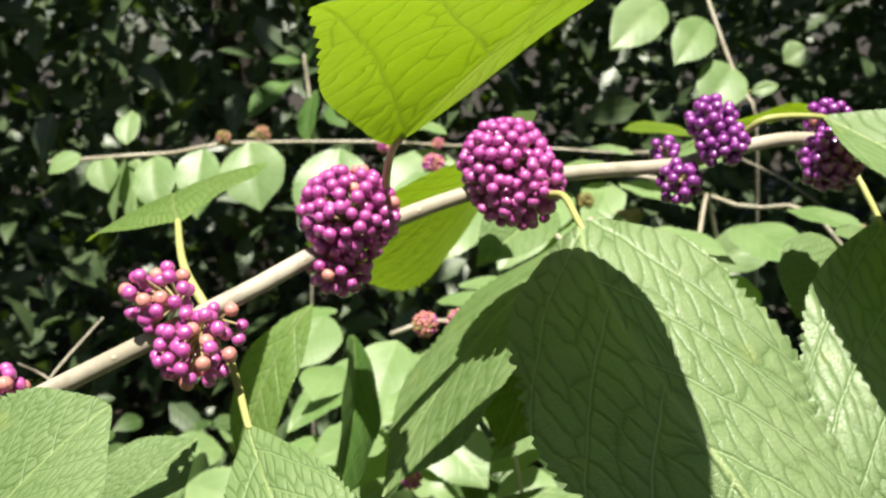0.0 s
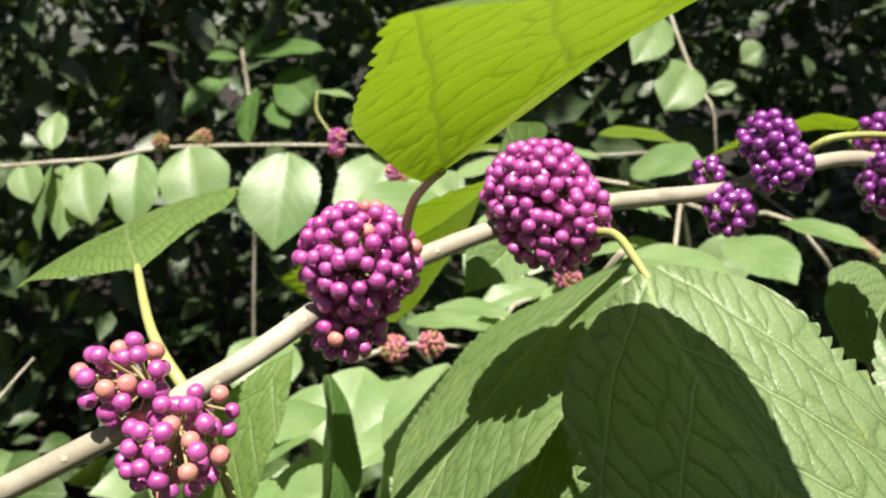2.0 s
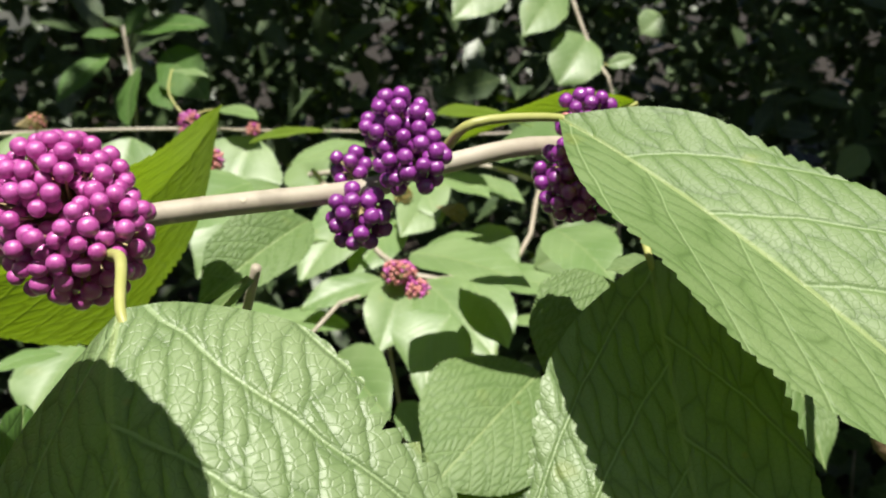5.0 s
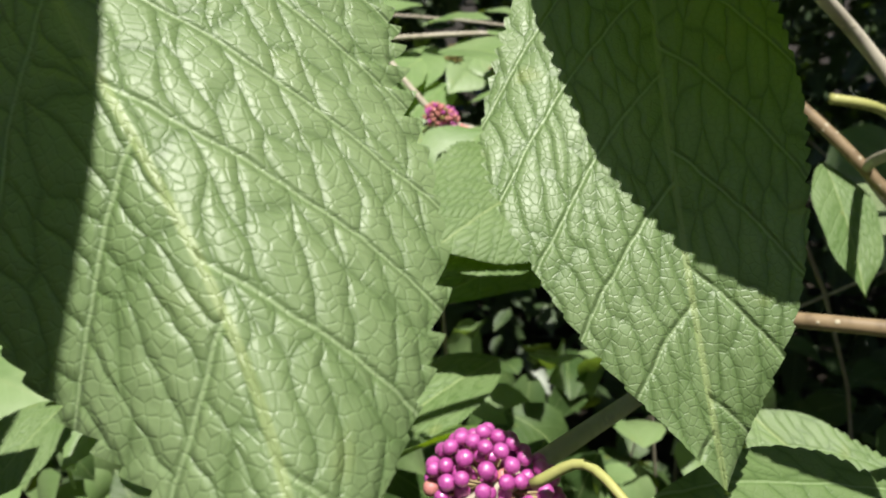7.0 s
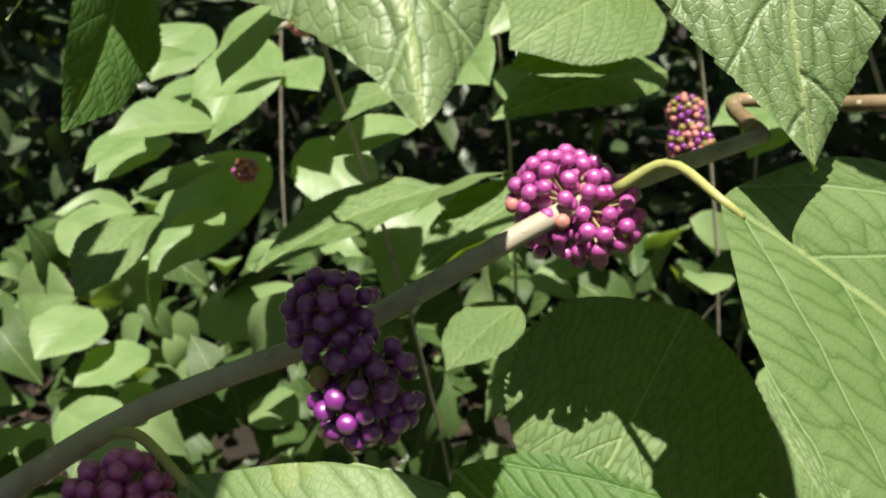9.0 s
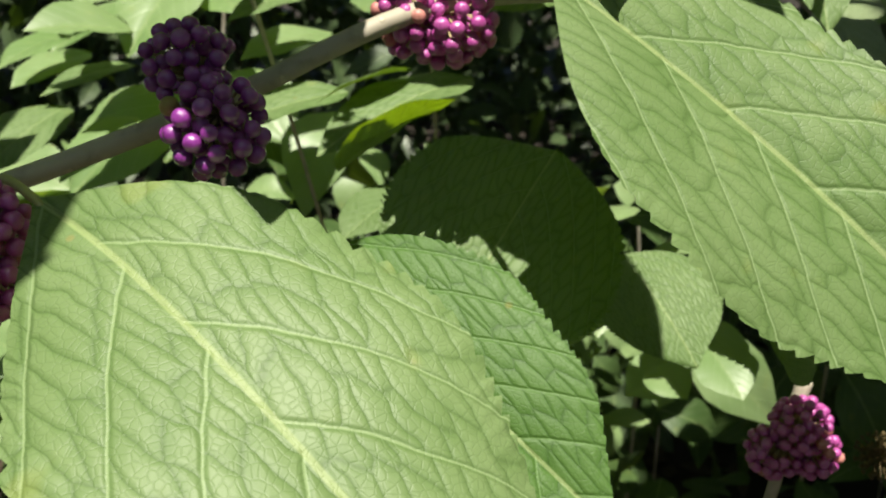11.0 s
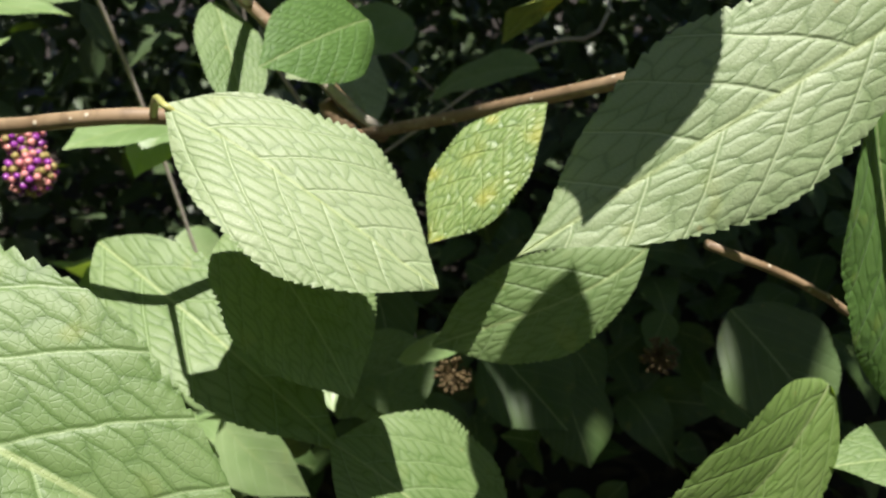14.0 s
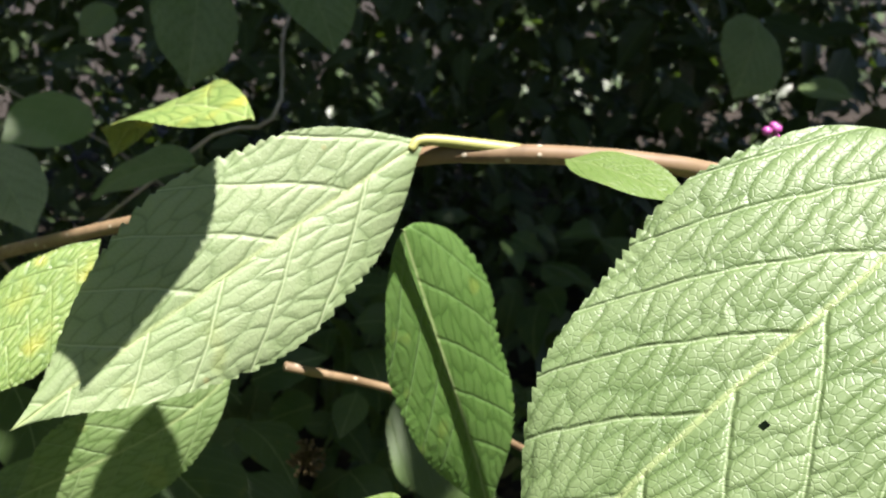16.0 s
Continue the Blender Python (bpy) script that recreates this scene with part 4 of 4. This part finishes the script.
leaf(shoot, (-0.0237, 0.5590, 0.9591), (-0.0568, 0.5156, 0.9529), 0.030, FLAT, res=1, teeth=16, material=LEAF_FAR)
leaf(shoot, (-0.0024, 0.5327, 1.0088), (-0.0316, 0.4778, 0.9673), 0.045, (-0.5, -0.6, 0.6), res=1, teeth=20, material=LEAF_FAR)
leaf(shoot, (-0.0891, 0.5740, 0.9693), (-0.1011, 0.5212, 0.9678), 0.04, SUNNY, res=1, teeth=16, material=LEAF_FAR)
berry_cluster(shoot, (-0.0107, 0.6474, 0.9765), [((-0.0111, 0.6428, 0.9785), 0.009), ((-0.0372, 0.6412, 0.9775), 0.009)], pink=0.7, green=0.1, size=0.0032, seed=45, label="small clusters of pinkish unripe berries")
berry_cluster(shoot, (-0.0402, 0.5231, 0.9122), [((-0.0400, 0.5185, 0.9141), 0.006)], pink=0.5, size=0.0034, seed=46, label="tiny cluster of pink berries")

# shoots low down
low = thing("beautyberry_branch", (0.26, 0.33, 0.8), "low beautyberry shoot with a magenta berry cluster in a gap", "branch", "beautyberry branches")
twig(low, [(0.2600, 0.3290, 0.8450), (0.2570, 0.3260, 0.8350), (0.2550, 0.3250, 0.8200), (0.2560, 0.3330, 0.7900), (0.25, 0.40, 0.5), (0.26, 0.45, 0.0)], 0.0024)
berry_cluster(low, (0.2555, 0.3230, 0.8270), [((0.2570, 0.3185, 0.8330), 0.0095), ((0.2500, 0.3190, 0.8220), 0.0088), ((0.2625, 0.3175, 0.8235), 0.0082)], pink=0.06, size=0.0038, seed=51, label="cluster of magenta berries with two peach ones")
leaf(low, (0.2499, 0.2959, 0.8659), (0.2274, 0.2902, 0.8902), 0.028, SUNNY, res=1, teeth=18)
leaf(low, (0.2023, 0.3963, 0.8643), (0.2292, 0.3552, 0.8341), 0.055, (0.1, -0.6, 0.8), label="dark shaded green leaf")
leaf(low, (0.2012, 0.4727, 0.8110), (0.2015, 0.4475, 0.8003), 0.020, HANG, res=1, teeth=14, material=LEAF_FAR)
leaf(low, (0.2589, 0.4735, 0.8009), (0.2684, 0.4349, 0.7811), 0.030, HANG, res=1, teeth=16, material=LEAF_FAR)
leaf(low, (0.2527, 0.4916, 0.7642), (0.2203, 0.4653, 0.7577), 0.03, SUNNY, res=1, teeth=14, material=LEAF_FAR)
leaf(low, (0.2272, 0.4542, 0.8421), (0.2388, 0.4308, 0.8344), 0.03, SUNNY, res=1, teeth=14, material=LEAF_FAR)
leaf(low, (0.0742, 0.4368, 0.8851), (0.1321, 0.4133, 0.9253), 0.036, (-0.2, 0.3, 0.9), fold=16, material=LEAF_BACKLIT, label="bright yellow-green leaf lit from above")
leaf(low, (-0.1037, 0.5471, 0.9318), (-0.1219, 0.4980, 0.9184), 0.024, FLAT, res=1, teeth=16, material=LEAF_FAR)
leaf(low, (-0.0476, 0.5051, 0.9220), (-0.0822, 0.4663, 0.9110), 0.02, FLAT, res=1, teeth=16)
leaf(low, (-0.0730, 0.4754, 0.9046), (-0.0922, 0.4224, 0.8810), 0.04, FLAT, res=1, teeth=16)
leaf(low, (-0.0623, 0.5338, 0.8870), (-0.0863, 0.4800, 0.8620), 0.03, SUNNY, res=1, teeth=16, material=LEAF_FAR)
leaf(low, (0.0524, 0.5397, 0.9370), (0.0102, 0.5003, 0.9259), 0.032, FLAT, res=1, teeth=16, material=LEAF_FAR)
leaf(low, (0.0513, 0.5061, 0.9620), (0.0121, 0.4762, 0.9472), 0.025, FLAT, res=1, teeth=16)
leaf(low, (0.1045, 0.4760, 0.9272), (0.0625, 0.4469, 0.9148), 0.03, (-0.2, 0.2, 0.9), res=1, teeth=16)
leaf(low, (0.2972, 0.3858, 0.9395), (0.3255, 0.3418, 0.8820), 0.060, (0.2, -0.7, 0.7), label="dark leaf shaded by the one above")
leaf(low, (0.3815, 0.5080, 0.8006), (0.4231, 0.4864, 0.8136), 0.024, FLAT, res=1, teeth=14, material=LEAF_FAR)
leaf(low, (0.3262, 0.4760, 0.8378), (0.3321, 0.4350, 0.8198), 0.02, HANG, res=1, teeth=14, material=LEAF_FAR)
# The next three leaves have shade put into their colour.
leaf(low, (0.5180, 0.5886, 0.7210), (0.5276, 0.5430, 0.6673), 0.07, (0.2, -0.7, 0.7), label="dark shaded leaf", material=LEAF_SHADED)
leaf(low, (0.6101, 0.5151, 0.7907), (0.6450, 0.4531, 0.7288), 0.080, (-0.2, -0.7, 0.6), label="brownish dark shaded leaf", material=LEAF_SHADED)
leaf(low, (0.4620, 0.5715, 0.7650), (0.4920, 0.5096, 0.7270), 0.066, (-0.2, -0.7, 0.6), label="dark shaded leaf", material=LEAF_SHADED)
leaf(low, (0.4161, 0.5453, 0.7778), (0.3425, 0.5460, 0.7598), 0.06, (-0.1, -0.7, 0.7), label="dull blue-green shaded leaf")
leaf(low, (0.4894, 0.2979, 0.8783), (0.3951, 0.3097, 0.8100), 0.0625, (-0.1038, -0.9942, -0.0287), label="folded bright green leaf", fold=10.4, cup=0.061, twist=-9.0, arch=0.109, sag=0.010, bend=0.073, sway=0.009, ends=(0.564, 0.655), material=LEAF_BACKLIT)
leaf(low, (0.5465, 0.2844, 0.8402), (0.4868, 0.2897, 0.8486), 0.035, FLAT)
twig(low, [(0.4682, 0.3476, 0.9174), (0.5278, 0.3446, 0.8855), (0.6203, 0.3351, 0.8132), (0.7385, 0.3161, 0.7148), (0.80, 0.45, 0.45), (0.84, 0.55, 0.0)], 0.0016, BARK_BROWN)
berry_cluster(low, (0.1995, 0.5868, 0.9186), [((0.2000, 0.5859, 0.9301), 0.010), ((0.2017, 0.5736, 0.9152), 0.012)], ripe="violet", pink=0.35, green=0.3, size=0.0040, seed=52, label="half-ripe cluster of violet, pink and cream berries")
berry_cluster(low, (0.4096, 0.4864, 0.7972), [((0.4071, 0.4827, 0.7998), 0.010)], ripe="dry", stalk_material=BERRY_DRY, pink=0.0, size=0.0022, seed=53, gap=1.3, skip=0.45, label="dry yellow-brown flower head")
berry_cluster(low, (0.5141, 0.4471, 0.8088), [((0.5120, 0.4432, 0.8113), 0.010)], ripe="dry", stalk_material=BERRY_DRY, pink=0.0, size=0.0022, seed=54, gap=1.3, skip=0.45, label="dry yellow-brown flower head")
berry_cluster(low, (0.3354, 0.4190, 0.7588), [((0.3336, 0.4147, 0.7614), 0.011)], ripe="dry", stalk_material=BERRY_DRY, pink=0.0, size=0.0022, seed=55, gap=1.3, skip=0.45, label="dry brown flower head")

leaf(low, (0.3752, 0.5598, 0.7864), (0.3495, 0.5332, 0.7529), 0.045, HANG, res=1, teeth=16, blunt=0.6)
leaf(low, (0.3868, 0.5506, 0.7744), (0.3848, 0.5195, 0.7521), 0.042, HANG, res=1, teeth=16, blunt=0.6)

leaf(low, (0.2968, 0.6449, 0.9175), (0.2170, 0.5952, 0.9210), 0.05, FLAT, res=1, teeth=16, material=LEAF_FAR)
leaf(low, (0.1572, 0.6824, 0.9446), (0.1011, 0.6557, 0.9609), 0.04, FLAT, res=1, teeth=16, material=LEAF_FAR)
leaf(low, (0.2851, 0.6928, 0.9215), (0.2500, 0.6410, 0.8876), 0.04, SUNNY, res=1, teeth=16, material=LEAF_FAR)

leaf(low, (0.1745, 0.4034, 0.8257), (0.2013, 0.3794, 0.8448), 0.034, SUNNY, res=1, teeth=14, material=LEAF_FAR)
leaf(low, (0.2495, 0.4214, 0.8105), (0.2611, 0.3956, 0.7980), 0.03, SUNNY, res=1, teeth=14, material=LEAF_FAR)
leaf(low, (0.2325, 0.4619, 0.7778), (0.2472, 0.4389, 0.7723), 0.025, SUNNY, res=1, teeth=14, material=LEAF_FAR)

# dim shoot in the shade over the stem
dim = thing("beautyberry_branch", (0.4, 0.9, 1.0), "shaded beautyberry shoot with dim hanging leaves", "branch", "beautyberry branches")
twig(dim, [(0.7179, 0.8314, 1.0676), (0.6713, 0.8134, 1.0092), (0.6255, 0.7419, 0.9434), (0.5538, 0.8084, 0.8999), (0.30, 1.0, 0.6), (0.3, 1.1, 0.0)], 0.0016)
for _b, _t, _w, _n in (
    ((0.6060, 0.8376, 1.0599), (0.5699, 0.7869, 0.9673), 0.075, HANG),
    ((0.6573, 0.7451, 1.0675), (0.6529, 0.6716, 1.0003), 0.065, HANG), 
    
    ((0.5500, 0.9247, 1.0309), (0.5144, 0.9135, 1.0078), 0.03, HANG), ((1.0503, 0.5955, 1.0097), (1.0000, 0.5765, 0.9427), 0.08, HANG), ((1.0873, 0.5717, 0.9457), (1.1120, 0.5277, 0.9375), 0.05, SUNNY)):
    leaf(dim, _b, _t, _w, _n, res=1, teeth=18)
# Dimmed leaf colour here, in place of shade on the blade.
leaf(dim, (0.3776, 0.5153, 0.9903), (0.3169, 0.4667, 0.9786), 0.048, (-0.35, -0.9, 0.2), material=LEAF_DIMMED, label="grey-green leaf over the side stem", arch=0.07, fold=6)
leaf(dim, (0.3077, 0.5706, 0.9984), (0.3123, 0.5121, 0.9428), 0.036, (0.25, -0.9, 0.3), label="green leaf hanging from the side stem", arch=0.04)
# Lighter leaf colours brighten the next three, which hang in shade.
leaf(dim, (0.3849, 0.6551, 0.9578), (0.3481, 0.6217, 0.9456), 0.038, (0.0, -0.8, 0.55), res=1, teeth=18, material=LEAF_LIGHTENED)
leaf(dim, (0.4134, 0.8210, 0.9367), (0.4301, 0.7443, 0.8780), 0.058, (0.1, -0.8, 0.55), material=LEAF_LIGHTENED, label="broad shaded blue-green leaf hanging behind the branch", arch=0.05, ends=(0.6, 0.75))
leaf(dim, (0.5192, 0.9344, 0.9396), (0.4333, 0.8994, 0.9213), 0.062, (0.1, -0.7, 0.65), material=LEAF_FAR, res=1, teeth=18)
leaf(dim, (0.4716, 0.3679, 1.0102), (0.4494, 0.5154, 0.9734), 0.036, (-0.25, 0.15, 0.93), arch=0.10, twist=35, fold=10, material=LEAF_YELLOW, label="yellowish leaf arching along the branch, seen edge on")
leaf(dim, (0.5294, 0.6462, 0.9351), (0.4723, 0.7320, 0.9009), 0.054, (0.0, -0.55, 0.8), arch=0.08, res=1, teeth=18)
leaf(dim, (0.3533, 0.5103, 0.9367), (0.3689, 0.4602, 0.8853), 0.040, (0.1, -0.85, 0.5), label="grey-green leaf hanging in the shade of the branch", arch=0.04)
stem(right, [(0.2657, 0.5986, 1.0540), (0.3039, 0.5684, 1.0180), (0.3294, 0.5530, 0.9911), (0.3500, 0.5471, 0.9686), (0.3686, 0.5428, 0.9435), (0.3941, 0.5653, 0.9175)], [0.0030, 0.0032, 0.0034, 0.0036, 0.0038, 0.0042], BARK_BROWN, name="side_stem", knobs=0.05)
stem(right, [(0.3710, 0.5449, 0.9270), (0.3636, 0.5468, 0.9349), (0.3587, 0.5481, 0.9446)], [0.0046, 0.0052, 0.0044], BARK_BROWN, name="broken_stub", knobs=0.12)
stem(dim, [(0.3172, 0.5969, 1.0283), (0.3386, 0.5967, 1.0245), (0.3580, 0.6075, 1.0157), (0.3753, 0.6176, 1.0025), (0.3929, 0.6265, 0.9864), (0.3941, 0.6314, 0.9697)], [0.0030, 0.0030, 0.0026, 0.0018, 0.0014], PETIOLE, name="young_shoot")
berry_cluster(dim, (0.7006, 0.3104, 0.9867), [((0.6990, 0.3093, 0.9876), 0.0035)], pink=0.0, seed=61, label="two small purple berries")

# ---- loose foliage, thicket and unseen shade tree ----
_rng = np.random.default_rng(7)


def scatter(n, lo, hi, size, keep=None):
    P = _rng.uniform(lo, hi, (n, 3))
    if keep is not None:
        P = P[keep(P)]
    k = len(P)
    W = _rng.normal(0, 1, (k, 3)) * (1, 1, 0.6) + (0, -0.2, -0.5)
    N = _rng.normal(0, 0.45, (k, 3)) + (0, -0.4, 0.9)
    return P, _rng.uniform(*size, k), W, N


foliage("undergrowth", "dense lower leaves of the beautyberry shrub, coloured as if shaded", "foliage", *scatter(1500, (-0.7, 0.60, 0.25), (1.2, 1.4, 0.95), (0.045, 0.09), lambda P: P[:, 2] < 0.95 - 0.35 * (P[:, 1] - 0.3)), LEAF_SHADED, round_blades=True)
foliage("undergrowth", "scattered sunlit leaves low in the shrub", "foliage", *scatter(230, (-0.55, 0.55, 0.40), (0.30, 1.0, 0.92), (0.045, 0.08), lambda P: P[:, 2] < 1.0 - 0.35 * (P[:, 1] - 0.3)), LEAF_FAR, round_blades=True)
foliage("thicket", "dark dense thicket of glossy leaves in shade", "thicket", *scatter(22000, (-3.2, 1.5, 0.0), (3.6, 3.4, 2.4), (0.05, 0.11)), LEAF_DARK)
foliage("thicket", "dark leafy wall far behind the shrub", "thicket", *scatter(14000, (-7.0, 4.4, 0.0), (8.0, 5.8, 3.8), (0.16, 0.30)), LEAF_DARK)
# Thickets round the sides and back, added largely to block skylight.
foliage("thicket", "dark dense thicket beside the path, raised to cut skylight", "thicket", *scatter(9000, (-3.6, -3.4, 0.0), (-1.6, 3.0, 3.8), (0.10, 0.18)), LEAF_DARK)
foliage("thicket", "dark dense thicket beside the shrub, raised to cut skylight", "thicket", *scatter(9000, (1.7, -3.4, 0.0), (3.8, 3.0, 3.8), (0.10, 0.18)), LEAF_DARK)
foliage("thicket", "unseen dense thicket behind the path, added to cut skylight", "thicket", *scatter(8000, (-3.2, -4.4, 0.0), (3.2, -2.4, 3.2), (0.10, 0.18)), LEAF_DARK)
foliage("leaf_litter", "dry fallen leaves, darkened for shade", "leaf litter", *(lambda P, S, W, N: (P, S, W * (1, 1, 0.1), N * (0.4, 0.4, 1) + (0, 0.4, 0.6)))(*scatter(3000, (-2.5, 0.6, 0.01), (2.8, 2.8, 0.04), (0.04, 0.09))), LITTER)
# Tree added out of view; its crown keeps sun off the thicket.
tree = thing("shade_tree", (-1.0, 3.4, 0.0), "unseen tree added so that its crown shades the thicket", "tree")
stem(tree, [(-1.0, 3.4, -0.1), (-0.95, 3.4, 1.2), (-0.8, 3.3, 2.6), (-0.6, 3.0, 3.8)], [0.13, 0.11, 0.09, 0.05], BARK_TREE, name="trunk", sides=16)
stem(tree, [(-0.8, 3.3, 2.6), (0.3, 2.7, 3.1), (1.6, 2.3, 3.3)], [0.06, 0.04, 0.02], BARK_TREE, name="limb")
stem(tree, [(-0.85, 3.35, 2.3), (-1.6, 2.7, 3.0), (-2.2, 2.2, 3.3)], [0.06, 0.04, 0.02], BARK_TREE, name="limb")
_P, _S, _W, _N = scatter(10500, (-3.4, 0.74, 2.6), (3.8, 4.2, 3.6), (0.09, 0.16))
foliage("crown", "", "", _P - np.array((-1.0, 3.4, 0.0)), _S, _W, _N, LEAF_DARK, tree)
# Limb and leaves added overhead to shade the low growth on the right.
stem(tree, [(-0.7, 3.2, 3.3), (0.5, 2.2, 3.2), (1.2, 1.0, 2.75), (1.3, 0.3, 2.6)], [0.05, 0.035, 0.025, 0.012], BARK_TREE, name="limb")
_P, _S, _W, _N = scatter(5200, (0.47, -0.06, 2.40), (2.6, 1.3, 2.75), (0.09, 0.16), lambda P: P[:, 0] > 0.505 + 0.1 * np.clip(P[:, 1] - 0.05, 0, 0.5))
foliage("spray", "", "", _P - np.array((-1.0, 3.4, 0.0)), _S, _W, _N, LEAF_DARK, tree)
